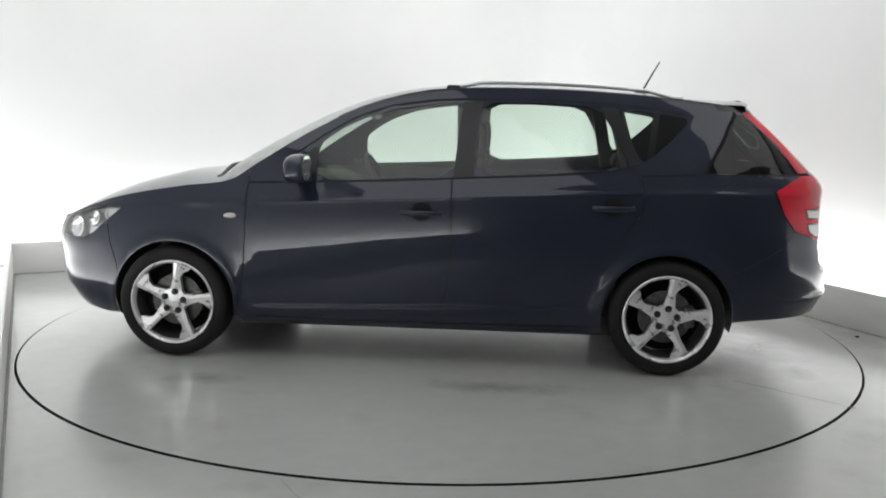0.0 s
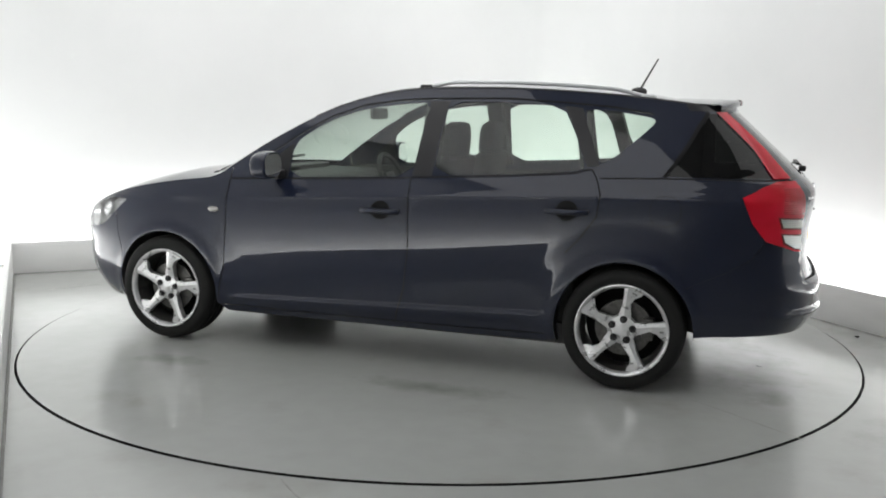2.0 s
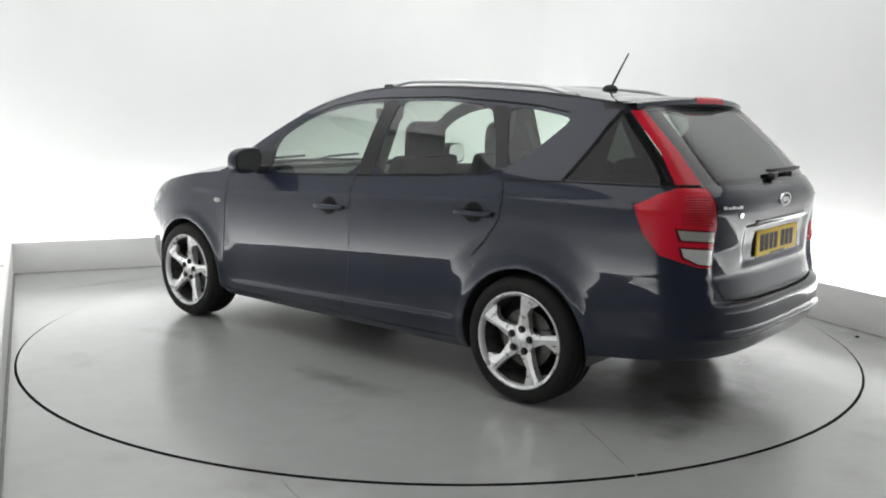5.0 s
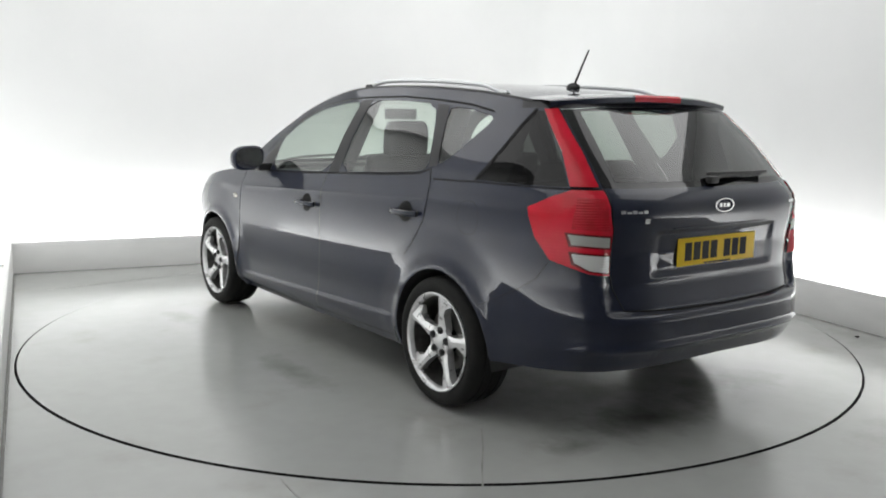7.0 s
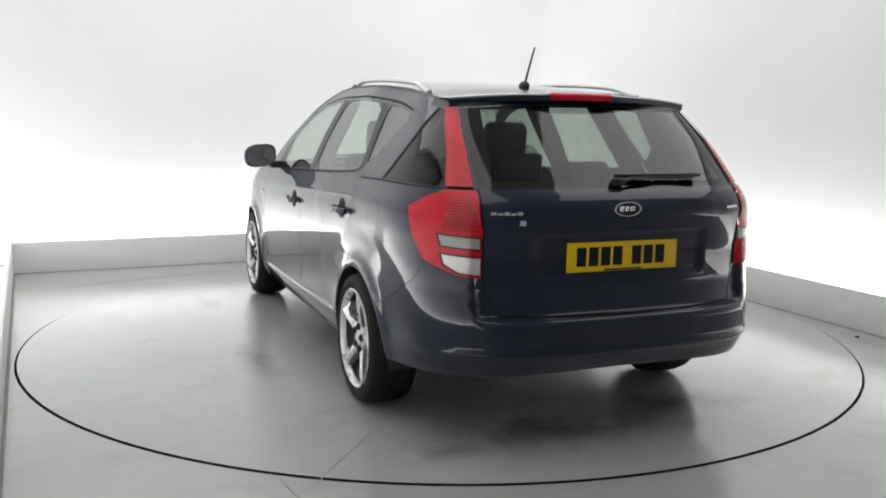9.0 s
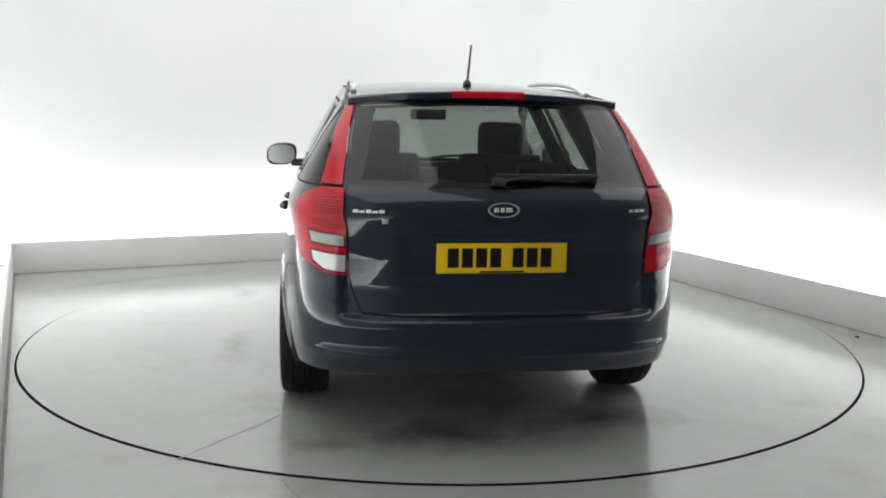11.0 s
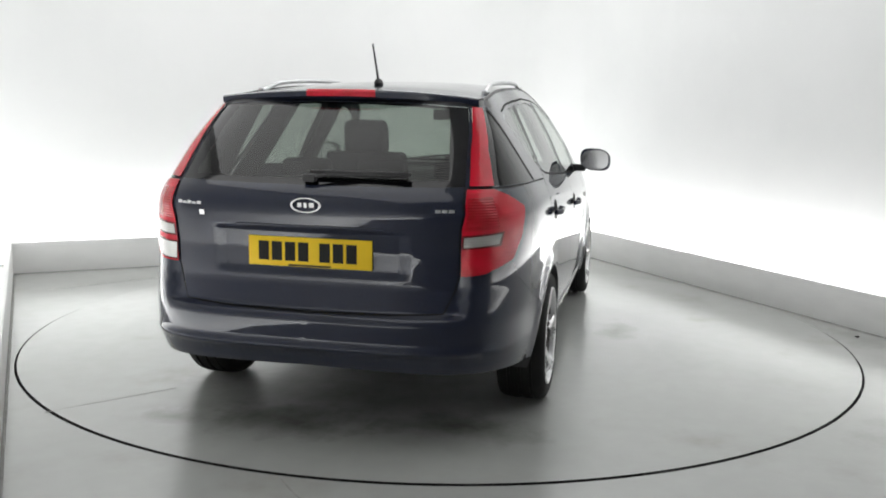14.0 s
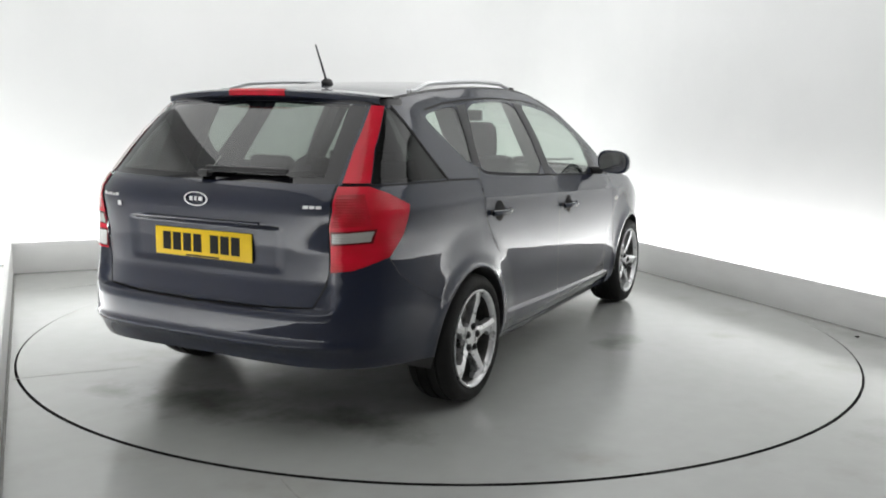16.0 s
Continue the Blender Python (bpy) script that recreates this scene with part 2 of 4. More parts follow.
bmesh.ops.translate(bolt_bm, verts=bolt_bm.verts, vec=(2.63, -0.09, 0))
tagged(part("floor_bolt", bolt_bm, GAP), "small dark bolt head in the grey floor", "bolt")


# ---- car materials ----
def flake_paint():
    m = material("blue_metallic_paint", (0.006, 0.008, 0.02), 0.42, 0.1, 1.0, 0.12)
    t = m.node_tree
    n, l = t.nodes, t.links
    b = n["Principled BSDF"]
    b.inputs["Coat IOR"].default_value = 1.45
    tc = n.new("ShaderNodeTexCoord")
    v = n.new("ShaderNodeTexVoronoi")
    v.inputs["Scale"].default_value = 900
    l.new(tc.outputs["Object"], v.inputs["Vector"])
    r = n.new("ShaderNodeValToRGB")
    r.color_ramp.elements[0].color, r.color_ramp.elements[1].color = (0.0050, 0.0078, 0.0195, 1), (0.0096, 0.0142, 0.0335, 1)
    l.new(v.outputs["Color"], r.inputs["Fac"])
    l.new(r.outputs["Color"], b.inputs["Base Color"])
    o = n.new("ShaderNodeTexNoise")
    o.inputs["Scale"].default_value, o.inputs["Detail"].default_value = 2.2, 3
    l.new(tc.outputs["Object"], o.inputs["Vector"])
    q = n.new("ShaderNodeMapRange")
    q.inputs["To Min"].default_value, q.inputs["To Max"].default_value = 0.008, 0.03
    l.new(o.outputs["Fac"], q.inputs["Value"])
    l.new(q.outputs["Result"], b.inputs["Coat Roughness"])
    return m


def tinted_glass(name, tint, gloss=0.05, power=2.8):
    m = bpy.data.materials.new(name)
    m.use_nodes = True
    n, l = m.node_tree.nodes, m.node_tree.links
    n.remove(n["Principled BSDF"])
    tr, gl, mx, fr = n.new("ShaderNodeBsdfTransparent"), n.new("ShaderNodeBsdfGlossy"), n.new("ShaderNodeMixShader"), n.new("ShaderNodeLayerWeight")
    tr.inputs["Color"].default_value = (*tint, 1)
    gl.inputs["Roughness"].default_value = 0.01
    # both faces of a thin pane reflect alike: Schlick's curve on the facing angle
    pw, ma = n.new("ShaderNodeMath"), n.new("ShaderNodeMath")
    pw.operation, ma.operation = "POWER", "MULTIPLY_ADD"
    pw.inputs[1].default_value = power
    ma.inputs[1].default_value, ma.inputs[2].default_value = 0.9, gloss
    fr.inputs["Blend"].default_value = 0.5
    l.new(fr.outputs["Facing"], pw.inputs[0])
    l.new(pw.outputs[0], ma.inputs[0])
    l.new(ma.outputs[0], mx.inputs["Fac"])
    l.new(tr.outputs["BSDF"], mx.inputs[1])
    l.new(gl.outputs["BSDF"], mx.inputs[2])
    l.new(mx.outputs["Shader"], n["Material Output"].inputs["Surface"])
    return m


def ribbed(m, scale, strength):
    """Fine moulded ribs running across a lens."""
    n, l = m.node_tree.nodes, m.node_tree.links
    tc, w, u = n.new("ShaderNodeTexCoord"), n.new("ShaderNodeTexWave"), n.new("ShaderNodeBump")
    w.bands_direction = "Z"
    w.inputs["Scale"].default_value = scale
    u.inputs["Strength"].default_value, u.inputs["Distance"].default_value = strength, 0.004
    l.new(tc.outputs["Object"], w.inputs["Vector"])
    l.new(w.outputs["Fac"], u.inputs["Height"])
    l.new(u.outputs["Normal"], m.node_tree.nodes["Principled BSDF"].inputs["Normal"])
    return m


PAINT = flake_paint()
GLASS = tinted_glass("green_tinted_glass", (0.80, 0.88, 0.82))
GLASS_DARK = tinted_glass("dark_rear_glass", (0.27, 0.305, 0.28), 0.02, 2.8)
HEAD_GLASS = tinted_glass("clear_lens", (0.95, 0.96, 0.96))
GLASS_CORNER = tinted_glass("near_black_corner_glass", (0.05, 0.056, 0.053), 0.03, 4.2)
FRIT = material("black_glass_border", (0.004, 0.004, 0.005), 0.03, 0, 0.0, 0.5)
RED = ribbed(vary(material("red_lamp_plastic", (0.5, 0.001, 0.01), 0.25, 0, 0.2, 0.3), (0.46, 0.003, 0.014), (0.58, 0.004, 0.024), 6, (1, 1, 2), 1.0), 24, 0.08)
RED_PLAIN = ribbed(vary(material("red_lamp_plastic_smooth", (0.5, 0.001, 0.01), 0.2, 0, 0.2, 0.3), (0.46, 0.003, 0.015), (0.58, 0.004, 0.024), 7, (1, 2.5, 0.5), 1.0), 40, 0.06)
RED_CORE = ribbed(vary(material("red_brake_lens", (0.4, 0.001, 0.01), 0.2, 0, 0.35, 0.3), (0.32, 0.002, 0.009), (0.46, 0.003, 0.016), 14, (1, 1, 1), 2.0), 30, 0.45)
RED_DARK = material("dark_red_lens_rim", (0.10, 0.001, 0.004), 0.2, 0, 0.3, 0.3)
CLEAR = ribbed(material("clear_lamp_plastic", (0.38, 0.365, 0.35), 0.18, 0.3, 0.5), 30, 0.35)
LENS_WHITE = ribbed(material("white_reversing_plastic", (0.62, 0.61, 0.60), 0.15, 0.3, 0.5), 30, 0.2)
LAMP_BOWL = ribbed(material("lamp_reflector", (0.7, 0.7, 0.7), 0.22, 0.7), 5, 0.35)
BLACK = vary(material("black_plastic", (0.015, 0.015, 0.016), 0.45), (0.012, 0.012, 0.013), (0.024, 0.024, 0.025), 9, rough=(0.38, 0.55), bump=0.1, fine=250)
GLOSS_BLACK = material("black_trim", (0.010, 0.010, 0.012), 0.3, 0, 0.0, 0.35)
RUBBER = vary(material("tyre_rubber", (0.02, 0.02, 0.02), 0.75, 0, 0, 0.25), (0.006, 0.006, 0.006), (0.016, 0.016, 0.015), 12, rough=(0.6, 0.85), bump=0.2, fine=160)
ALLOY = vary(material("silver_alloy", (0.72, 0.72, 0.73), 0.3, 0.6, 0.3), (0.56, 0.56, 0.565), (0.76, 0.76, 0.765), 18, rough=(0.24, 0.36))
CHROME = material("chrome", (0.85, 0.85, 0.86), 0.08, 1.0)
STEEL = vary(material("brake_disc_steel", (0.1, 0.1, 0.1), 0.5, 0.6), (0.07, 0.068, 0.065), (0.14, 0.137, 0.13), 40, rough=(0.3, 0.5))
RAIL = material("silver_roof_rail", (0.66, 0.67, 0.68), 0.28, 0.6, 0.4)
SEAT = vary(material("charcoal_seat_cloth", (0.03, 0.03, 0.032), 0.9), (0.016, 0.016, 0.018), (0.030, 0.030, 0.032), 9)
TRIM = vary(material("dark_cabin_plastic", (0.03, 0.03, 0.03), 0.7), (0.018, 0.018, 0.018), (0.03, 0.03, 0.03), 6)
LINING = vary(material("pale_roof_lining", (0.4, 0.4, 0.38), 0.95), (0.20, 0.20, 0.19), (0.26, 0.26, 0.25), 8)
YELLOW = vary(material("yellow_plate", (0.75, 0.50, 0.01), 0.45, 0, 0, 0.25), (0.70, 0.46, 0.008), (0.80, 0.54, 0.012), 6)
SEAL = material("black_seal_rubber", (0.008, 0.008, 0.009), 0.6, 0, 0, 0.12)
INK = material("black_print", (0.010, 0.010, 0.010), 0.5, 0, 0, 0.15)


# ---- car body surface ----
# x forward, y to the car's left, z up; the side wall is W(x, z), closed by rounded ends
def table(pts, sigma):
    zs = np.arange(0.0, 1.7, 0.002)
    p = np.array(pts)
    v = np.interp(zs, p[:, 0], p[:, 1])
    k = np.exp(-0.5 * (np.arange(-60, 61) * 0.002 / sigma) ** 2)
    v = np.convolve(np.pad(v, 60, mode="edge"), k / k.sum(), "valid")
    return lambda z: float(np.interp(z, zs, v))


side_base = table([(0.10, 0.74), (0.16, 0.79), (0.21, 0.83), (0.27, 0.853), (0.35, 0.866), (0.50, 0.8745), (0.62, 0.878), (0.72, 0.8785),
                   (0.82, 0.876), (0.90, 0.868), (0.985, 0.851), (1.2, 0.803), (1.35, 0.753), (1.48, 0.6915), (1.56, 0.644)], 0.024)


def side_width(z):
    """Half width by height, with the crisp shoulder line under the windows."""
    q = (z - 0.905) / 0.007
    return side_base(z) - 0.22 * 0.007 * (q if q > 30 else math.log1p(math.exp(q))) + 0.003 * math.exp(-((z - 0.905) / 0.008) ** 2)


rear_x = table([(0.25, -2.08), (0.335, -2.145), (0.40, -2.180), (0.414, -2.200), (0.424, -2.200), (0.436, -2.188), (0.53, -2.187), (0.565, -2.182), (0.66, -2.160), (0.80, -2.145),
                (0.90, -2.140), (1.0, -2.135), (1.045, -2.10), (1.062, -2.075), (1.39, -1.72), (1.45, -1.65)], 0.007)
tail_inset = table([(0.553, 0.0), (0.567, 0.042), (0.66, 0.046), (0.80, 0.030), (0.90, 0.011), (0.96, 0.0), (0.98, 0.0)], 0.004)
nose_x = table([(0.15, 2.02), (0.22, 2.14), (0.35, 2.235), (0.45, 2.25), (0.5, 2.245), (0.62, 2.27), (0.72, 2.23), (0.80, 2.14), (0.9, 1.98), (1.0, 1.8)], 0.02)
XM, XF, K = -1.15, 1.30, 1.1
WHEELS = ((1.386, 0.305), (-1.262, 0.305))
S_END, S_NOSE = -XM + K * math.pi / 2, -XF - K * math.pi / 2


def step(a, b, v):
    t = min(1.0, max(0.0, (v - a) / (b - a)))
    return t * t * (3 - 2 * t)


def plain_width(x, z):
    rise = -0.047 * x * step(0.5, 0.85, z)
    taper = 0.035 * (max(-x, 0) / 1.65) ** 2.2 + 0.018 * (max(x, 0) / 1.4) ** 2
    narrow = 0.028 * step(0.98, 1.35, z) * step(-0.6, -1.15, x)
    return side_width(z - rise) - taper - narrow


def flare(x, z):
    """Wheel arch flares and the fold along the door bottoms."""
    w = 0.0
    for cx, cz in WHEELS:
        r = math.hypot(x - cx, z - cz)
        w += 0.018 * math.exp(-((r - 0.345) / 0.04) ** 2) + 0.010 * step(0.54, 0.38, r)
    fold = z - (0.327 - 0.032 * x)
    w += 0.011 * step(0.013, -0.013, fold) * step(-0.12, -0.03, fold) * step(1.02, 0.86, x) * step(-0.92, -0.78, x)
    return w


def W(x, z):
    return plain_width(x, z) + flare(x, z)


def power(z):
    return 4.2 + 2.3 * step(1.0, 1.35, z)


def sx(x, z):
    """Sheet coordinates of the side point (x, z)."""
    if x < XM:
        n = power(z)
        a = min(0.9999, (XM - x) / (XM - rear_x(z)))
        return (-XM + K * math.atan2(a, (1 - a ** n) ** (1 / n)), z)
    if x > XF:
        n = 3.2
        a = min(0.9999, (x - XF) / (nose_x(z) - XF))
        return (-XF - K * math.atan2(a, (1 - a ** n) ** (1 / n)), z)
    return (-x, z)


def ry(y, z):
    """Sheet coordinates of the rear point (y, z)."""
    n = power(z)
    b = min(0.9999, y / plain_width(XM, z))
    return (-XM + K * math.atan2((1 - b ** n) ** (1 / n), b), z)


S_TAIL = (ry(0.665, 0.75)[0], ry(0.605, 0.75)[0])
S_PLATE = (ry(0.43, 0.79)[0], ry(0.365, 0.79)[0])


def skin(s, z, out=0.0):
    """The car's left half: sheet coordinates to a place, pushed out along the normal."""
    if out:
        p = skin(s, z)
        return p + out * skin_normal(s, z)
    if s > -XM:
        q, n = min((s + XM) / K, math.pi / 2), power(z)
        c, d = max(0, math.cos(q)), math.sin(q)
        r = (c ** n + d ** n) ** (-1 / n)
        x = XM - (XM - rear_x(z)) * r * d
        w = plain_width(XM - 0.25 * (XM - rear_x(z)) * r * d * step(0.98, 0.80, z), z) + flare(x, z) * step(0.6, 0.3, q)
        y = w * r * c
        # tailgate set in above the bumper, and the number plate recess
        x += tail_inset(z) * step(S_TAIL[0], S_TAIL[1], s) + 0.011 * step(0.690, 0.725, z) * step(0.895, 0.870, z) * step(S_PLATE[0], S_PLATE[1], s)
        return Vector((x, y, z))
    if s < -XF:
        q, n = min((-s - XF) / K, math.pi / 2), 3.2
        c, d = max(0, math.cos(q)), math.sin(q)
        r = (c ** n + d ** n) ** (-1 / n)
        x = XF + (nose_x(z) - XF) * r * d
        return Vector((x, W(min(x, 1.9), z) * r * c, z))
    return Vector((-s, W(-s, z), z))


def skin_normal(s, z):
    h = 0.003
    a = skin(min(s + h, S_END), z) - skin(max(s - h, S_NOSE), z)
    b = skin(s, z + h) - skin(s, z - h)
    n = b.cross(a).normalized()
    p = skin(s, z)
    if n.dot(Vector((p.x * 0.3, p.y + 0.05, 0))) < 0:
        n = -n
    if s >= S_END - 1e-6 or s <= S_NOSE + 1e-6:
        n.y = 0
        n.normalize()
    return n


# roof edge, from the rear corner over the door frames and down the windscreen pillar to the nose
ROOF_EDGE = [(-1.55, 1.408), (-1.45, 1.421), (-1.31, 1.437), (-1.15, 1.452), (-1.0, 1.463), (-0.85, 1.472), (-0.7, 1.478), (-0.55, 1.482), (-0.4, 1.483), (-0.25, 1.482),
             (-0.1, 1.477), (0.03, 1.465), (0.15, 1.443), (0.27, 1.412), (0.39, 1.371), (0.51, 1.318), (0.63, 1.254), (0.75, 1.184), (0.87, 1.107), (0.97, 1.04), (1.05, 0.985)]
WING_EDGE = [(1.12, 0.962), (1.25, 0.947), (1.4, 0.927), (1.55, 0.902), (1.7, 0.87), (1.83, 0.833), (1.95, 0.79), (2.05, 0.75)]


def sheet_outline():
    out = [(S_NOSE, 0.23), sx(2.0, 0.22), sx(1.80, 0.212)]
    cx, cz = WHEELS[0]
    out += [sx(cx + 0.340 * math.cos(radians(a)), cz + 0.340 * math.sin(radians(a))) for a in range(-14, 196, 7)]
    out += [sx(1.0, 0.198), sx(0.6, 0.195), sx(0.1, 0.197), sx(-0.4, 0.2), sx(-0.85, 0.205)]
    cx, cz = WHEELS[1]
    out += [sx(cx + 0.340 * math.cos(radians(a)), cz + 0.340 * math.sin(radians(a))) for a in range(-14, 186, 7)]
    out += [sx(-1.68, 0.30), sx(-1.85, 0.31), ry(0.7, 0.318), ry(0.4, 0.328), (S_END, 0.335)]
    out += [(S_END, 0.5), (S_END, 0.8), (S_END, 1.2), (S_END, 1.432)]
    out += [ry(0.15, 1.431), ry(0.3, 1.428), ry(0.42, 1.421), ry(0.52, 1.412)]
    out += [sx(x, z) for x, z in ROOF_EDGE] + [sx(x, z) for x, z in WING_EDGE]
    out += [sx(2.14, 0.725), (S_NOSE + 0.35, 0.71), (S_NOSE + 0.15, 0.705), (S_NOSE, 0.70)]
    return out


def dense(pts, closed=True, gap=0.03):
    out = []
    for i in range(len(pts) - (0 if closed else 1)):
        a, b = Vector(pts[i]), Vector(pts[(i + 1) % len(pts)])
        k = max(1, int((b - a).length / gap))
        out += [tuple(a.lerp(b, j / k)) for j in range(k)]
    return out if closed else out + [tuple(pts[-1])]


def inside(p, poly):
    x, y = p
    r = False
    for i in range(len(poly)):
        (x1, y1), (x2, y2) = poly[i - 1], poly[i]
        if (y1 > y) != (y2 > y) and x < (x2 - x1) * (y - y1) / (y2 - y1) + x1:
            r = not r
    return r


def near_line(p, line):
    best = 9
    px, py = p
    for (x1, y1), (x2, y2) in zip(line, line[1:]):
        dx, dy = x2 - x1, y2 - y1
        t = min(1, max(0, ((px - x1) * dx + (py - y1) * dy) / (dx * dx + dy * dy + 1e-12)))
        best = min(best, math.hypot(px - x1 - t * dx, py - y1 - t * dy))
    return best


def offset_line(line, d):
    out = []
    for i, p in enumerate(line):
        a, b = Vector(line[max(i - 1, 0)]), Vector(line[min(i + 1, len(line) - 1)])
        t = (b - a).normalized()
        out.append((p[0] - t.y * d, p[1] + t.x * d))
    return out


def smooth_poly(pts, rounds=2):
    """Rounds a closed outline's corners."""
    for _ in range(rounds):
        out = []
        for i in range(len(pts)):
            a, b = Vector(pts[i]), Vector(pts[(i + 1) % len(pts)])
            out += [tuple(a.lerp(b, 0.2)), tuple(a.lerp(b, 0.8))]
        pts = out
    return pts


FRONT_GLASS = smooth_poly([sx(0.60, 0.985), sx(0.60, 1.17), sx(0.50, 1.245), sx(0.395, 1.302), sx(0.22, 1.362), sx(0.0, 1.393), sx(-0.165, 1.402), sx(-0.15, 1.26), sx(-0.13, 1.018), sx(0.25, 0.998)], 1)
SAIL = [sx(0.765, 0.975), sx(0.75, 1.055), sx(0.615, 1.165), sx(0.606, 1.16), sx(0.606, 0.983)]
PILLAR_B = [sx(-0.128, 1.017), sx(-0.146, 1.26), sx(-0.16, 1.41), sx(-0.27, 1.412), sx(-0.25, 1.26), sx(-0.24, 1.022)]
REAR_GLASS = smooth_poly([sx(-0.245, 1.025), sx(-0.257, 1.26), sx(-0.272, 1.408), sx(-0.59, 1.411), sx(-0.885, 1.392), sx(-0.97, 1.25), sx(-1.04, 1.092), sx(-0.98, 1.072), sx(-0.7, 1.05)], 1)
QUARTER_GLASS = smooth_poly([sx(-0.99, 1.372), sx(-1.07, 1.380), sx(-1.33, 1.345), sx(-1.36, 1.325), sx(-1.27, 1.235), sx(-1.13, 1.118), sx(-1.10, 1.115)], 1)
PILLAR_C = [sx(-1.045, 1.095), sx(-0.972, 1.25), sx(-0.895, 1.395), sx(-0.985, 1.385), sx(-1.105, 1.105)]
CORNER_GLASS = [sx(-1.43, 1.064), sx(-1.495, 1.165), sx(-1.565, 1.30), sx(-1.60, 1.365), ry(0.602, 1.368), ry(0.664, 1.2), ry(0.708, 1.064)]
LAMP_TOP = [ry(0.704, 1.064), ry(0.660, 1.2), ry(0.598, 1.372), ry(0.562, 1.374), ry(0.600, 1.2), ry(0.622, 1.064)]
LAMP_LOW = [sx(-1.785, 0.978), sx(-1.835, 0.86), sx(-1.90, 0.775), ry(0.704, 0.728), ry(0.615, 0.716), ry(0.612, 0.9), ry(0.616, 1.052), ry(0.706, 1.052), sx(-1.87, 1.025)]
BAND_UP = [ry(0.745, 0.842), ry(0.624, 0.832), ry(0.624, 0.872), ry(0.752, 0.882)]
BAND_LOW = [ry(0.740, 0.770), ry(0.70, 0.741), ry(0.624, 0.729), ry(0.620, 0.795), ry(0.746, 0.806)]
BAND_UP_RIM = [ry(0.752, 0.834), ry(0.616, 0.824), ry(0.616, 0.880), ry(0.759, 0.890)]
BAND_LOW_RIM = [ry(0.747, 0.762), ry(0.704, 0.735), ry(0.618, 0.722), ry(0.614, 0.803), ry(0.753, 0.814)]
LAMP_CORE = [ry(0.742, 0.905), ry(0.622, 0.897), ry(0.624, 1.020), ry(0.706, 1.024)]
TAIL_GLASS = [ry(0.607, 1.064), ry(0.588, 1.2), ry(0.552, 1.375), ry(0.35, 1.388), ry(0.15, 1.392), (S_END + 0.02, 1.393), (S_END + 0.02, 1.058), ry(0.3, 1.060)]
TAILGATE = [ry(0.607, 1.064), ry(0.604, 0.9), ry(0.605, 0.715), ry(0.59, 0.66), ry(0.552, 0.575), ry(0.3, 0.566), (S_END + 0.02, 0.563), (S_END + 0.02, 1.395), ry(0.15, 1.394), ry(0.35, 1.390), ry(0.554, 1.377), ry(0.590, 1.2)]
HEADLAMP = [sx(1.68, 0.812), sx(1.80, 0.815), sx(1.90, 0.792), sx(2.0, 0.757), sx(2.07, 0.728), sx(2.13, 0.69), sx(2.12, 0.645), sx(2.04, 0.628), sx(1.93, 0.632), sx(1.86, 0.665), sx(1.78, 0.73)]
RECESS_OUT = [(S_PLATE[0], 0.690), (S_PLATE[0], 0.895), (S_END, 0.895), (S_END, 0.690)]
S_MID = (S_PLATE[0] + S_PLATE[1]) / 2
RECESS_MID = [(S_MID, 0.705), (S_MID, 0.88), (S_END, 0.88), (S_END, 0.705)]
RECESS_IN = [(S_PLATE[1], 0.72), (S_PLATE[1], 0.865), (S_END, 0.865), (S_END, 0.72)]
EDGE_LINES = [[ry(y, z) for y in (0.70, 0.5, 0.3, 0.1)] + [(S_END, z)] for z in (0.40, 0.41, 0.42, 0.43, 0.44, 0.550, 0.557, 0.564, 0.571, 0.90, 0.908, 0.916, 1.03, 1.048)]
SPOILER_BAND = [(S_END + 0.02, 1.396), ry(0.15, 1.395), ry(0.35, 1.391), ry(0.55, 1.378), ry(0.62, 1.38), sx(-1.5, 1.5), (S_END + 0.02, 1.5)]

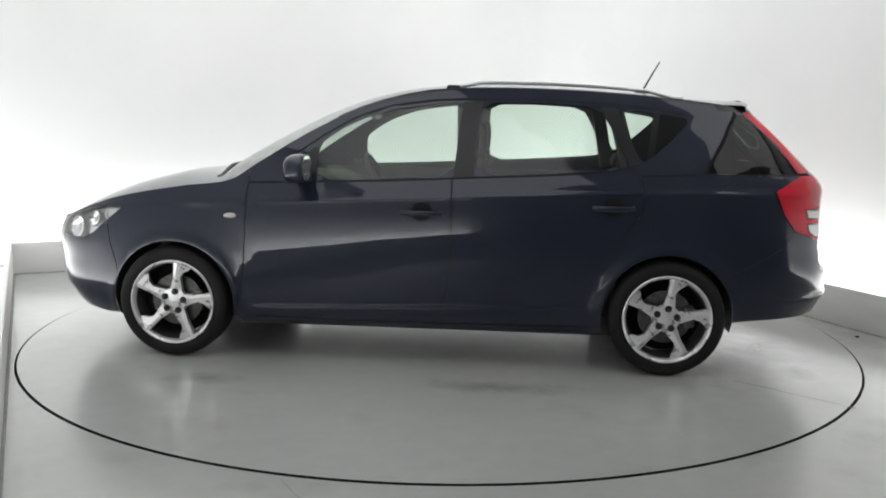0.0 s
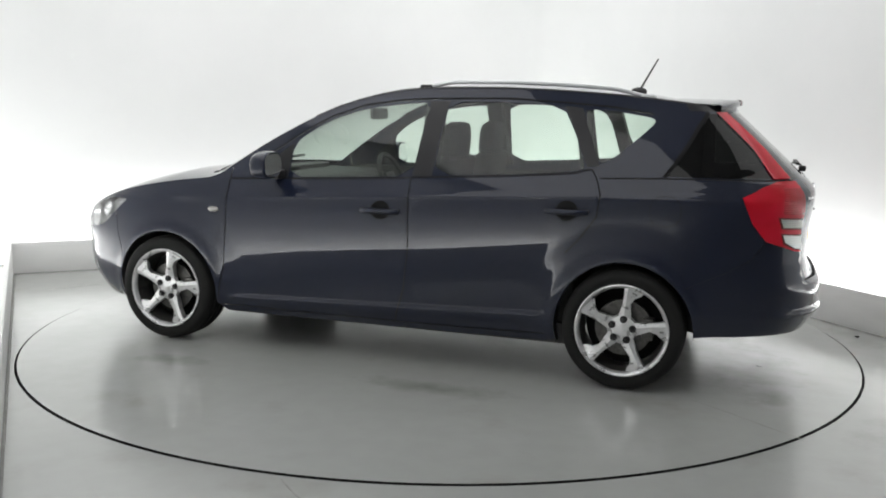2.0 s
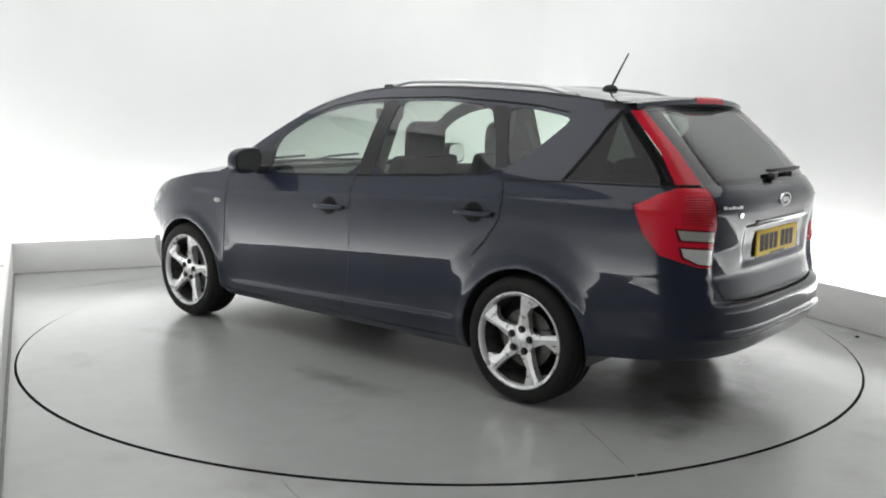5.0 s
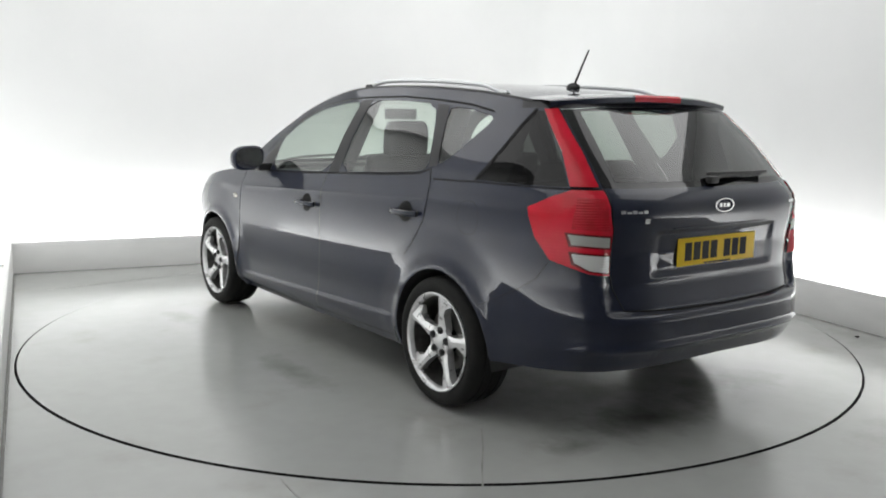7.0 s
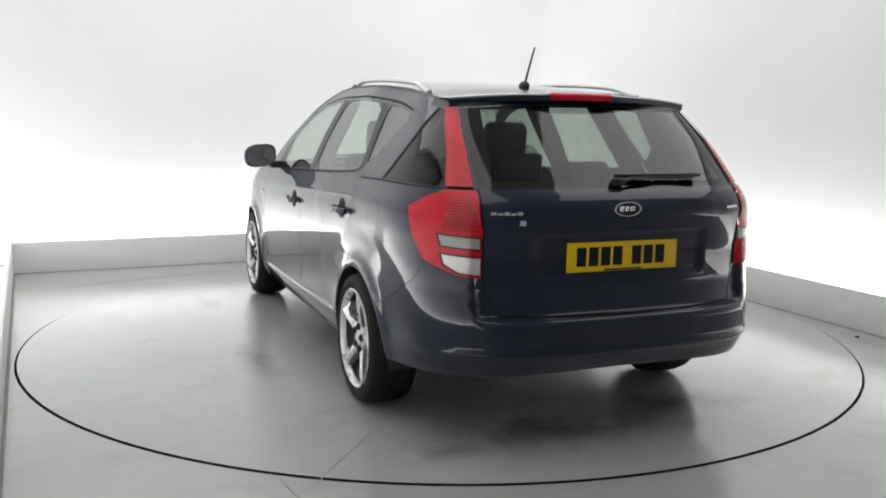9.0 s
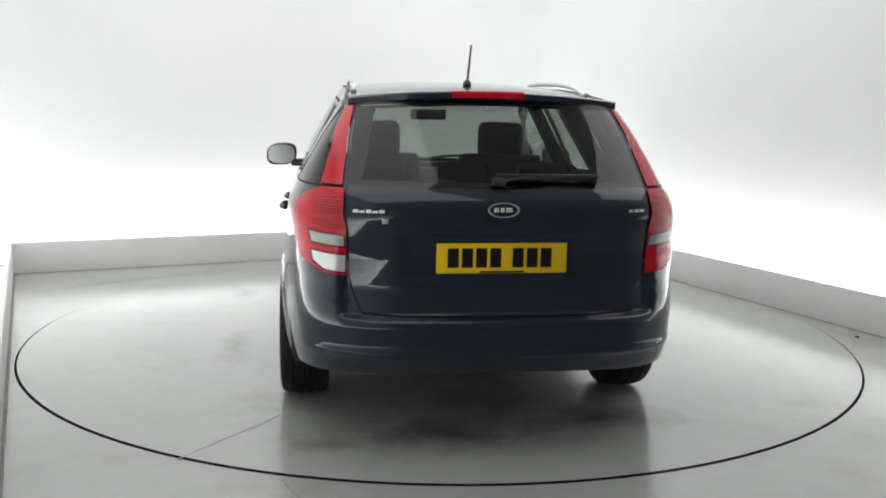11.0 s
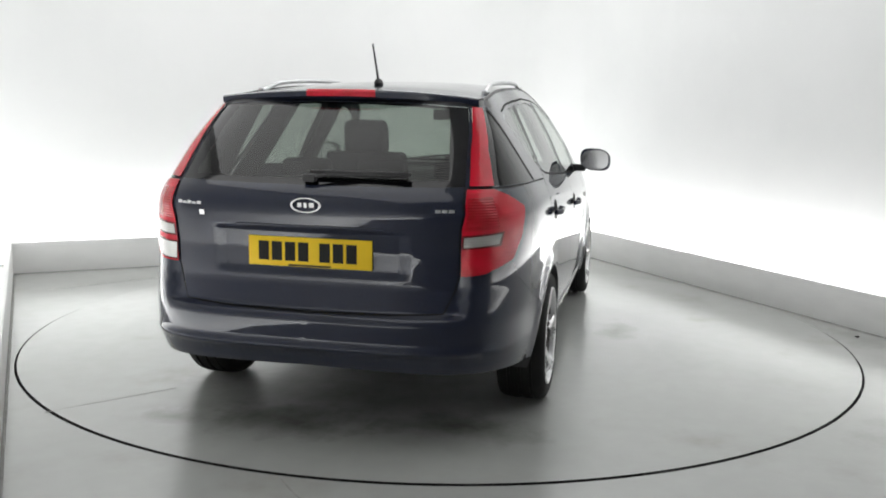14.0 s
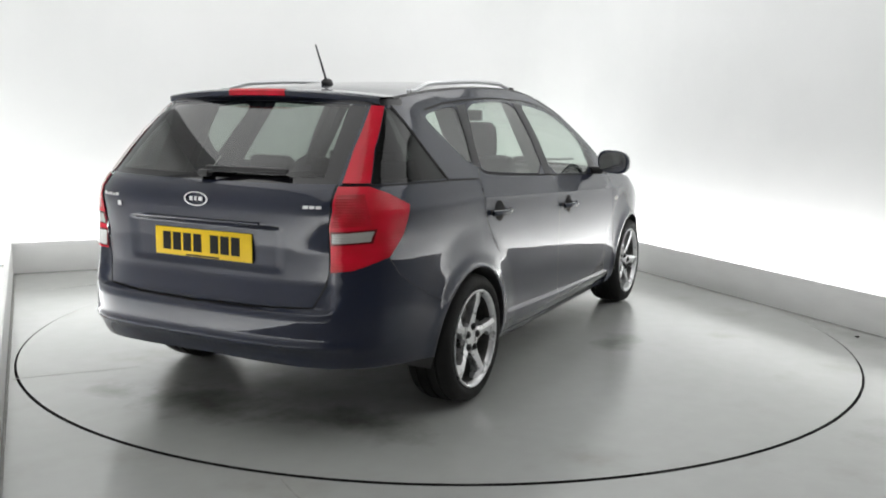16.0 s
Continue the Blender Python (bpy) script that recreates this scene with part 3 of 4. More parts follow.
GAPS = {
    "front": [sx(0.968, 1.03), sx(0.975, 0.95), sx(0.978, 0.77), sx(0.995, 0.46), sx(1.02, 0.36), sx(1.035, 0.28)],
    "middle": [sx(-0.125, 1.012), sx(-0.125, 0.92), sx(-0.13, 0.637), sx(-0.105, 0.42), sx(-0.05, 0.235)],
    "rear": [sx(-1.07, 1.09), sx(-1.105, 1.03), sx(-1.125, 0.965), sx(-1.113, 0.858), sx(-1.032, 0.743), sx(-0.965, 0.672)],
    "sill": [sx(1.03, 0.237), sx(0.6, 0.235), sx(0.0, 0.234), sx(-0.5, 0.238), sx(-0.87, 0.245)],
    "bumper": [sx(-1.90, 0.772), sx(-1.845, 0.69), sx(-1.75, 0.63), sx(-1.58, 0.548), sx(-1.545, 0.53)],
    "nose": [sx(1.80, 0.80), sx(1.76, 0.70), sx(1.71, 0.50), sx(1.705, 0.46)],
    "tail": [ry(0.608, 1.062), ry(0.607, 0.9), ry(0.607, 0.715), ry(0.594, 0.66), ry(0.556, 0.571), ry(0.3, 0.562), (S_END, 0.559)],
    "belt": [sx(0.97, 0.962), sx(0.77, 0.970), sx(0.60, 0.977), sx(0.25, 0.990), sx(-0.13, 1.010), sx(-0.245, 1.017), sx(-0.7, 1.042), sx(-0.98, 1.064), sx(-1.06, 1.085)],
    "frame": [sx(0.77, 1.085), sx(0.63, 1.185), sx(0.51, 1.262), sx(0.40, 1.322), sx(0.22, 1.384), sx(0.0, 1.415), sx(-0.16, 1.424), sx(-0.59, 1.430), sx(-0.9, 1.412), sx(-1.08, 1.398), sx(-1.34, 1.362)],
    "corner": [sx(-1.425, 1.064), sx(-1.49, 1.165), sx(-1.56, 1.30), sx(-1.60, 1.375)],
    "waist": [sx(-1.12, 1.045), sx(-1.43, 1.055), sx(-1.70, 1.058), sx(-1.86, 1.058), ry(0.62, 1.058)],
}
TAIL_CLEAR = [ry(0.545, 1.088), ry(0.515, 1.22), ry(0.48, 1.368), ry(0.15, 1.384), (S_END + 0.02, 1.385), (S_END + 0.02, 1.082), ry(0.3, 1.084)]
GAP_HALF = {"belt": 0.0045, "frame": 0.0045, "corner": 0.008, "bumper": 0.0008, "nose": 0.002}
GLASS_POLYS = (("window_front", FRONT_GLASS), ("window_rear", REAR_GLASS), ("window_quarter", QUARTER_GLASS), ("window_corner", CORNER_GLASS))


def region_of(p):
    for key, line in GAPS.items():
        if near_line(p, line) < GAP_HALF.get(key, 0.003):
            return "seal" if key in ("belt", "frame", "waist", "corner") else "gap"
    if inside(p, TAIL_GLASS) and not inside(p, TAIL_CLEAR):
        return "tail_frit"
    for key, poly in (("band_up", BAND_UP), ("band_low", BAND_LOW), ("band_rim", BAND_UP_RIM), ("low_rim", BAND_LOW_RIM), ("lamp_core", LAMP_CORE), ("lamp_low", LAMP_LOW), ("lamp_top", LAMP_TOP), ("tail_glass", TAIL_GLASS)):
        if inside(p, poly):
            return key
    for key, poly in GLASS_POLYS:
        if inside(p, poly):
            return key
    for key, poly in (("sail_trim", SAIL), ("pillar_trim_b", PILLAR_B), ("pillar_trim_c", PILLAR_C)):
        if inside(p, poly):
            return key
    if inside(p, HEADLAMP):
        return "headlamp"
    if inside(p, SPOILER_BAND):
        return "roof_lip"
    if inside(p, TAILGATE):
        return "tailgate"
    s, z = p
    front = lambda key: np.interp(z, [q[1] for q in GAPS[key]][::-1], [q[0] for q in GAPS[key]][::-1])
    if s < front("nose") and z < 0.80 and s < -1.65:
        return "front_bumper"
    if z < np.interp(s, [q[0] for q in GAPS["sill"]], [q[1] for q in GAPS["sill"]]) and -1.1 < s < 0.95:
        return "sill"
    if z < 0.76 and s > 1.5 and z < np.interp(s, [q[0] for q in GAPS["bumper"]][::-1], [q[1] for q in GAPS["bumper"]][::-1], right=0.76):
        return "rear_bumper"
    belt = np.interp(s, [q[0] for q in GAPS["belt"]], [q[1] for q in GAPS["belt"]])
    if -1.0 < s < 1.1 and z > belt:
        return "body_frame"
    if z < 1.1 and front("front") < s < front("middle"):
        return "front_door"
    if z < 1.1 and s >= front("middle") and s < front("rear") and (z > 0.66 or s < 0.96):
        return "rear_door"
    if s <= front("front"):
        return "front_wing"
    return "quarter_panel"


def cut_sheet():
    from mathutils.geometry import delaunay_2d_cdt
    outline = dense(sheet_outline(), True, 0.025)
    pts, edges = [], []

    def chain(line, closed):
        i0 = len(pts)
        pts.extend(Vector(p) for p in line)
        edges.extend((i0 + i, i0 + i + 1) for i in range(len(line) - 1))
        if closed:
            edges.append((i0 + len(line) - 1, i0))

    chain(outline, True)
    for poly in (FRONT_GLASS, SAIL, PILLAR_B, REAR_GLASS, QUARTER_GLASS, PILLAR_C, CORNER_GLASS, LAMP_TOP, LAMP_LOW, BAND_UP, BAND_LOW, BAND_UP_RIM, BAND_LOW_RIM, LAMP_CORE, TAIL_GLASS, TAIL_CLEAR, TAILGATE, HEADLAMP, SPOILER_BAND, RECESS_OUT, RECESS_MID, RECESS_IN):
        chain(dense([(min(s, S_END), min(z, 1.43)) for s, z in poly], True, 0.03), True)
    for key, line in GAPS.items():
        d = GAP_HALF.get(key, 0.003)
        line = dense(line, False, 0.04)
        chain(offset_line(line, d), False)
        chain(offset_line(line, -d), False)
    for line in EDGE_LINES:
        chain(dense(line, False, 0.04), False)
    for dz in (-0.012, -0.004, 0.004, 0.012):
        chain(dense([sx(x, 0.905 + dz - 0.047 * x) for x in (0.9, 0.5, 0.1, -0.3, -0.7, -1.1)], False, 0.04), False)
    for dz in (-0.018, -0.009, 0.0, 0.009, 0.018):
        chain(dense([sx(x, 0.327 + dz - 0.032 * x) for x in (0.93, 0.5, 0.1, -0.3, -0.84)], False, 0.04), False)
    for i in range(int((S_END - S_NOSE) / 0.035)):
        for j in range(40):
            p = (S_NOSE + 0.02 + i * 0.035 + (0.017 if j % 2 else 0), 0.2 + j * 0.032)
            if inside(p, outline):
                pts.append(Vector(p))
    # finer mesh round the number plate recess and the tailgate's foot
    for i in range(int((S_END - S_PLATE[0] + 0.03) / 0.014)):
        for j in range(17):
            pts.append(Vector((S_PLATE[0] - 0.03 + i * 0.014 + (0.007 if j % 2 else 0), 0.683 + j * 0.0142)))
    verts, _, faces, *_ = delaunay_2d_cdt(pts, edges, [], 0, 0.0008)
    regions = {}
    for f in faces:
        c = sum((verts[i] for i in f), Vector((0, 0))) / len(f)
        if inside(c, outline):
            regions.setdefault(region_of(c), []).append(tuple(f))
    return [tuple(v) for v in verts], regions


SHEET_VERTS, REGIONS = cut_sheet()


def sheet_part(name, keys, mat, parent, sides=(1, -1), out=0.0, label=""):
    """One mesh from regions of the body sheet, on the left (1), the right (-1), or both."""
    verts, faces, normals = [], [], []
    for side in sides:
        index = {}
        for key in keys:
            for f in REGIONS.get(key, ()):
                row = []
                for i in f:
                    if i not in index:
                        s, z = SHEET_VERTS[i]
                        s = min(max(s, S_NOSE), S_END)
                        p, n = skin(s, z, out), skin_normal(s, z)
                        index[i] = len(verts)
                        verts.append((p.x, p.y * side, p.z))
                        normals.append((n.x, n.y * side, n.z))
                    row.append(index[i])
                a, b, c = (Vector(verts[k]) for k in row[:3])
                if (b - a).cross(c - a).dot(Vector(normals[row[0]])) < 0:
                    row.reverse()
                faces.append(row)
    me = mesh_from(name, verts, faces)
    me.polygons.foreach_set("use_smooth", [True] * len(me.polygons))
    if len(me.vertices) == len(normals):
        me.normals_split_custom_set_from_vertices(normals)
    me.materials.append(mat)
    ob = new(name, me)
    ob.parent = parent
    if label:
        ob["label"] = label
    return ob


def both(name, keys, mat, parents, out=0.0, label=""):
    return [sheet_part(name, keys, mat, p, (side,), out, label) for side, p in zip((1, -1), parents)]


car = tagged(new("car"), "dark blue metallic estate car standing on the turntable", "car")
TWO = (car, car)
both("front_wing", ["front_wing"], PAINT, TWO)
FRONT_DOORS = both("front_door", ["front_door"], PAINT, TWO)
REAR_DOORS = both("rear_door", ["rear_door"], PAINT, TWO)
both("quarter_panel", ["quarter_panel"], PAINT, TWO)
both("side_sill", ["sill"], PAINT, TWO)
both("window_frame", ["body_frame"], PAINT, TWO)
for piece in ("sail_trim", "pillar_trim_b", "pillar_trim_c"):
    both("mirror_sail" if piece == "sail_trim" else "pillar_trim", [piece], GLOSS_BLACK, TWO, 0.001, "black pillar trim")
both("shut_line", ["gap"], GAP, TWO, -0.004, "dark gap between body panels")
both("window_seal", ["seal"], SEAL, TWO, 0.001, "black rubber window seal")
both("front_window", ["window_front"], GLASS, FRONT_DOORS, -0.003, "green-tinted side window")
both("rear_window", ["window_rear"], GLASS, REAR_DOORS, -0.003, "green-tinted side window")
both("quarter_window", ["window_quarter"], GLASS, TWO, -0.003, "green-tinted quarter window")
both("corner_window", ["window_corner"], GLASS_CORNER, TWO, -0.001, "dark tinted rear corner glass")
front_bumper = sheet_part("front_bumper", ["front_bumper"], PAINT, car)
rear_bumper = sheet_part("rear_bumper", ["rear_bumper"], PAINT, car)
tailgate = sheet_part("tailgate", ["tailgate"], PAINT, car)
sheet_part("tailgate_glass", ["tail_glass"], GLASS_DARK, tailgate, out=-0.002, label="dark tinted rear window")
sheet_part("glass_border", ["tail_frit"], FRIT, tailgate, out=-0.002, label="black printed border of the rear window")
sheet_part("roof_lip", ["roof_lip"], GLOSS_BLACK, car, label="black strip under the spoiler")
LAMPS = both("tail_lamp", ["lamp_low"], RED, TWO, 0.006, "red ribbed tail lamp")
both("tail_lamp_strip", ["lamp_top"], RED_PLAIN, LAMPS, 0.006, "red lamp strip up the rear pillar")
both("lamp_core", ["lamp_core"], RED_CORE, LAMPS, 0.0055, "darker ribbed brake lamp lens")
both("band_rim", ["band_rim"], RED_DARK, LAMPS, 0.006, "dark red rim round the clear lenses")
for side, lamp, mat in ((1, LAMPS[0], RED_DARK), (-1, LAMPS[1], RED)):
    sheet_part("low_lens_rim", ["low_rim"], mat, lamp, (side,), 0.006)
both("indicator_band", ["band_up"], CLEAR, LAMPS, 0.007, "clear lens band")
sheet_part("reversing_lens", ["band_low"], LENS_WHITE, LAMPS[0], (1,), 0.007, "clear reversing lens")
sheet_part("fog_lens", ["band_low"], RED, LAMPS[1], (-1,), 0.007, "red fog lens")
HEADLAMPS = both("headlamp", ["headlamp"], HEAD_GLASS, TWO, 0.003, "clear headlamp lens")
both("reflector", ["headlamp"], LAMP_BOWL, HEADLAMPS, -0.03, "silver headlamp reflector")

DARK_BEZEL = material("grey_lamp_bezel", (0.10, 0.10, 0.105), 0.35, 0.3)
for side, lamp in zip((1, -1), HEADLAMPS):
    for x, z, r, mat, words in ((1.985, 0.690, 0.058, CHROME, "round chrome lamp bowl"), (1.865, 0.745, 0.040, CHROME, "small round chrome lamp bowl")):
        p, q = skin(*sx(x, z), -0.012), skin_normal(*sx(x, z))
        aim = Vector((q.x, q.y * side, q.z)).to_track_quat("Z", "Y").to_matrix().to_4x4()
        bm = lathe([(r, 0.004), (r * 0.93, 0.006), (r * 0.86, 0.0), (r * 0.55, -0.018), (r * 0.25, -0.024), (0.0005, -0.024)], 24, "z")
        bmesh.ops.transform(bm, verts=bm.verts, matrix=Matrix.Translation((p.x, p.y * side, p.z)) @ aim)
        part("lamp_bowl", bm, mat, lamp, words)
        bm = lathe([(r * 1.2, -0.004), (r * 1.12, 0.001), (r, 0.003)], 24, "z")
        bmesh.ops.transform(bm, verts=bm.verts, matrix=Matrix.Translation((p.x, p.y * side, p.z)) @ aim)
        part("lamp_bezel", bm, DARK_BEZEL, lamp, "dark ring round the lamp bowl")


# ---- bonnet, windscreen and roof: a loft over the sheet's upper edge ----
def top_stations():
    rows = []
    for s, z in [(S_NOSE, 0.70), (S_NOSE + 0.15, 0.705), (S_NOSE + 0.35, 0.71), sx(2.14, 0.725)]:
        rows.append(("bonnet", skin(s, z)))
    rows += [("bonnet", skin(*sx(x, z))) for x, z in WING_EDGE[::-1]]
    rows += [("screen" if x > 0.05 else "roof", skin(*sx(x, z))) for x, z in ROOF_EDGE[::-1]]
    rows += [("roof", skin(*q)) for q in (ry(0.52, 1.412), ry(0.42, 1.421), ry(0.3, 1.428), ry(0.15, 1.431), (S_END, 1.432))]
    return rows


def top_part(name, keys, mat, extend=True, n=24, drop=0.0, squeeze=1.0):
    rows = top_stations()
    pick = [i for i, (k, p) in enumerate(rows) if k in keys]
    if extend:
        pick = pick + [pick[-1] + 1] if pick[-1] + 1 < len(rows) else pick
    # refine along the edge with a Catmull-Rom curve
    P = [p for k, p in rows]
    line = []
    for i in pick[:-1]:
        a, b, c, d = P[max(i - 1, 0)], P[i], P[i + 1], P[min(i + 2, len(P) - 1)]
        for j in range(3):
            t = j / 3
            line.append(0.5 * ((2 * b) + (c - a) * t + (2 * a - 5 * b + 4 * c - d) * t * t + (3 * b - a - 3 * c + d) * t ** 3))
    line.append(P[pick[-1]])
    bm = bmesh.new()
    grid = []
    for p in line:
        x = p.x
        bow = np.interp(x, [-1.7, -1.5, -0.4, 0.1, 1.05, 1.5, 2.1, 2.3], [0, 0, 0.0, 0.07, 0.22, 0.12, 0.03, 0])
        crown = np.interp(x, [-1.75, -1.6, -1.3, -0.4, 0.1, 0.7, 1.05, 1.4, 2.0, 2.25], [0.0, 0.012, 0.03, 0.036, 0.030, 0.02, 0.022, 0.05, 0.04, 0.0])
        row = []
        for j in range(n + 1):
            t = -math.cos(math.pi * j / n) if p.y > 0.02 else 2 * j / n - 1
            t *= squeeze
            f = 1 - abs(t) ** 2.6
            row.append(bm.verts.new((x + bow * (1 - t * t), p.y * t, p.z + crown * f - drop)))
        grid.append(row)
    for a, b in zip(grid, grid[1:]):
        for j in range(n):
            bm.faces.new((a[j], a[j + 1], b[j + 1], b[j]))
    bmesh.ops.remove_doubles(bm, verts=bm.verts, dist=0.0005)
    return part(name, bm, mat, car, angle=60)


top_part("bonnet", ["bonnet"], PAINT)
top_part("windscreen", ["screen"], GLASS)["label"] = "green-tinted windscreen"
top_part("roof", ["roof"], PAINT)
top_part("roof_lining", ["roof"], LINING, drop=0.03, squeeze=0.93)["label"] = "pale fabric roof lining"


# ---- wheels ----
def build_wheel(x, side, turn, width=0.215):
    """A five-spoke alloy wheel; its outer face looks along +y before it is turned to its side."""
    wheel = new("wheel")
    wheel.parent = car
    h = width / 2
    tyre = [(0.232, h - 0.012), (0.245, h + 0.000), (0.272, h + 0.006), (0.295, h - 0.002), (0.307, h - 0.018), (0.312, h - 0.045)]
    for g in (0.05, 0.0, -0.05):
        tyre += [(0.314, g + 0.008), (0.307, g + 0.006), (0.307, g - 0.006), (0.314, g - 0.008)]
    tyre += [(0.312, -h + 0.045), (0.307, -h + 0.018), (0.295, -h + 0.002), (0.27, -h - 0.004), (0.232, -h + 0.012)]
    part("tyre", lathe(tyre, 56), RUBBER, wheel, "black low-profile tyre")
    rim = [(0.236, h - 0.006), (0.239, h + 0.002), (0.234, h + 0.005), (0.226, h + 0.001), (0.220, h - 0.008), (0.216, h - 0.024)]
    # barrel set darker than the rim: shade behind the spokes put into the colour
    part("rim_barrel", lathe([(0.2155, h - 0.022), (0.211, h - 0.06), (0.205, 0.0), (0.215, -h + 0.02), (0.232, -h + 0.01)], 56), STEEL, wheel, "inner rim barrel, darkened for the shade behind the spokes")
    part("rim", lathe(rim, 56), ALLOY, wheel, "silver alloy rim")
    # one spoke: a straight ridge with a swept web that widens into the rim on one side
    plan = [(0.030, -0.026), (0.075, -0.029), (0.13, -0.020), (0.19, -0.020), (0.2255, -0.025), (0.2265, 0.020), (0.212, 0.080), (0.192, 0.066), (0.172, 0.036), (0.14, 0.020), (0.085, 0.033), (0.055, 0.038), (0.030, 0.026)]
    for k in range(5):
        bm = bmesh.new()
        top, low = [], []
        for r, w in plan:
            rr = math.hypot(r, w)
            dish = h - 0.008 - 0.020 * step(0.2, 0.05, rr)
            ridge = 0.0 if w < 0.03 else -0.016 * step(0.028, 0.07, w)
            top.append(bm.verts.new((r, dish + ridge, w)))
            low.append(bm.verts.new((r, dish - 0.04, w * 0.9)))
        c = [bm.verts.new((r, h - 0.001 - 0.020 * step(0.2, 0.05, r), -0.002)) for r in (0.035, 0.10, 0.16, 0.222)]
        bm.faces.new(low[::-1])
        m = len(plan)
        for i in range(m):
            j = (i + 1) % m
            bm.faces.new((top[i], low[i], low[j], top[j]))
        strips = [(c[0], c[1], top[1], top[0]), (c[1], c[2], top[2], top[1]), (c[2], c[3], top[3], top[2]), (c[3], top[4], top[3]), (c[3], top[5], top[4]),
                  (c[3], top[7], top[6], top[5]), (c[3], c[2], top[8], top[7]), (c[2], top[9], top[8]), (c[2], c[1], top[10], top[9]), (c[1], top[11], top[10]), (c[1], c[0], top[12], top[11]), (c[0], top[0], top[12])]
        for f in strips:
            bm.faces.new(f)
        bmesh.ops.rotate(bm, verts=bm.verts, cent=(0, 0, 0), matrix=Matrix.Rotation(radians(turn + 72 * k), 3, "Y"))
        part("spoke", bm, ALLOY, wheel, angle=28)
    part("hub_cap", lathe([(0.0005, h - 0.016), (0.022, h - 0.017), (0.033, h - 0.020), (0.072, h - 0.0235), (0.078, h - 0.045)], 32), ALLOY, wheel)
    for k in range(5):
        a = radians(turn + 72 * k)
        bm = lathe([(0.0005, h - 0.006), (0.0085, h - 0.007), (0.0105, h - 0.0105), (0.0115, h - 0.0165), (0.0185, h - 0.0145), (0.0195, h - 0.03)], 12)
        bmesh.ops.translate(bm, verts=bm.verts, vec=(0.056 * math.cos(a), 0, -0.056 * math.sin(a)))
        part("wheel_nut", bm, BLACK, wheel, "dark wheel nut")
    part("brake_disc", lathe([(0.06, 0.015), (0.07, 0.03), (0.145, 0.03), (0.146, 0.008), (0.07, 0.008)], 40), STEEL, wheel, "worn steel brake disc")
    part("brake_caliper", box_bm(-0.155, -0.095, -0.02, 0.055, -0.055, 0.06, 0.012), STEEL, wheel, "grey brake caliper")
    # near-black disc added to stand for the shade deep in the wheel
    part("wheel_inner_shade", lathe([(0.0005, -0.03), (0.2, -0.03), (0.2, -0.05)], 32), GAP, wheel, "near-black disc for the shade inside the wheel")
    wheel.matrix_basis = pose(x, side * (0.776 if x > 0 else 0.780), 0.307, 0, 0, 0 if side > 0 else 180) @ Matrix.Diagonal((0.97, 1, 0.97, 1))
    return wheel


build_wheel(WHEELS[0][0], 1, -99)
build_wheel(WHEELS[1][0], 1, -98)
build_wheel(WHEELS[0][0], -1, -40)
build_wheel(WHEELS[1][0], -1, -98)

# wheel housings and floor pan
for cx, cz in WHEELS:
    for side in (1, -1):
        bm = bmesh.new()
        rows = []
        for a in range(-16, 197, 8):
            x, z = cx + 0.3395 * math.cos(radians(a)), cz + 0.3395 * math.sin(radians(a))
            p = skin(*sx(x, z))
            rows.append([bm.verts.new((x, side * y, z)) for y in (p.y - 0.001, p.y - 0.03, 0.5)] + [bm.verts.new((cx + 0.2 * math.cos(radians(a)), side * 0.5, cz + 0.2 * math.sin(radians(a))))])
        for a, b in zip(rows, rows[1:]):
            for k in range(3):
                bm.faces.new((a[k], a[k + 1], b[k + 1], b[k]))
        part("wheel_housing", bm, BLACK, car, "black wheel arch liner")
part("floor_pan", box_bm(-1.0, 1.02, -0.80, 0.80, 0.185, 0.30, 0.02), BLACK, car, "black underbody")
part("floor_pan", box_bm(-1.95, -0.95, -0.50, 0.50, 0.31, 0.42, 0.03), BLACK, car, "black underbody")
part("floor_pan", box_bm(0.95, 1.9, -0.50, 0.52, 0.22, 0.40, 0.03), BLACK, car, "black underbody")
part("rear_valance", box_bm(-2.02, -1.66, -0.58, 0.58, 0.345, 0.42, 0.03), BLACK, car, "black underside of the bumper")


# ---- cabin ----
def seat_cover(name, outline, width, y, thick_mat, bevel=0.03):
    """A padded slab from a side outline (x, z), rounded, centred on y."""
    bm = bmesh.new()
    a = [bm.verts.new((x, y - width / 2, z)) for x, z in outline]
    b = [bm.verts.new((x, y + width / 2, z)) for x, z in outline]
    bm.faces.new(a)
    bm.faces.new(b[::-1])
    for i in range(len(outline)):
        j = (i + 1) % len(outline)
        bm.faces.new((a[i], b[i], b[j], a[j]))
    bmesh.ops.recalc_face_normals(bm, faces=bm.faces)
    bmesh.ops.bevel(bm, geom=bm.edges[:], offset=bevel, segments=3, profile=0.55, affect="EDGES")
    return part(name, bm, thick_mat, car)


for y in (0.37, -0.37):
    seat_cover("seat_cushion", [(0.42, 0.38), (0.45, 0.54), (0.35, 0.58), (-0.1, 0.52), (-0.12, 0.36)], 0.50, y, SEAT, 0.04)
    seat_cover("seat_back", [(-0.02, 0.48), (0.03, 0.58), (-0.10, 0.90), (-0.185, 1.11), (-0.28, 1.11), (-0.23, 0.85), (-0.15, 0.46)], 0.50, y, SEAT, 0.035)
    seat_cover("head_restraint", [(-0.160, 1.09), (-0.17, 1.25), (-0.20, 1.30), (-0.265, 1.30), (-0.285, 1.25), (-0.27, 1.09)], 0.27, y, SEAT, 0.045)
    for dy in (-0.06, 0.06):
        part("restraint_post", tube([(-0.225, y + dy, 1.08), (-0.225, y + dy, 1.16)], 0.007, 8), CHROME, car)
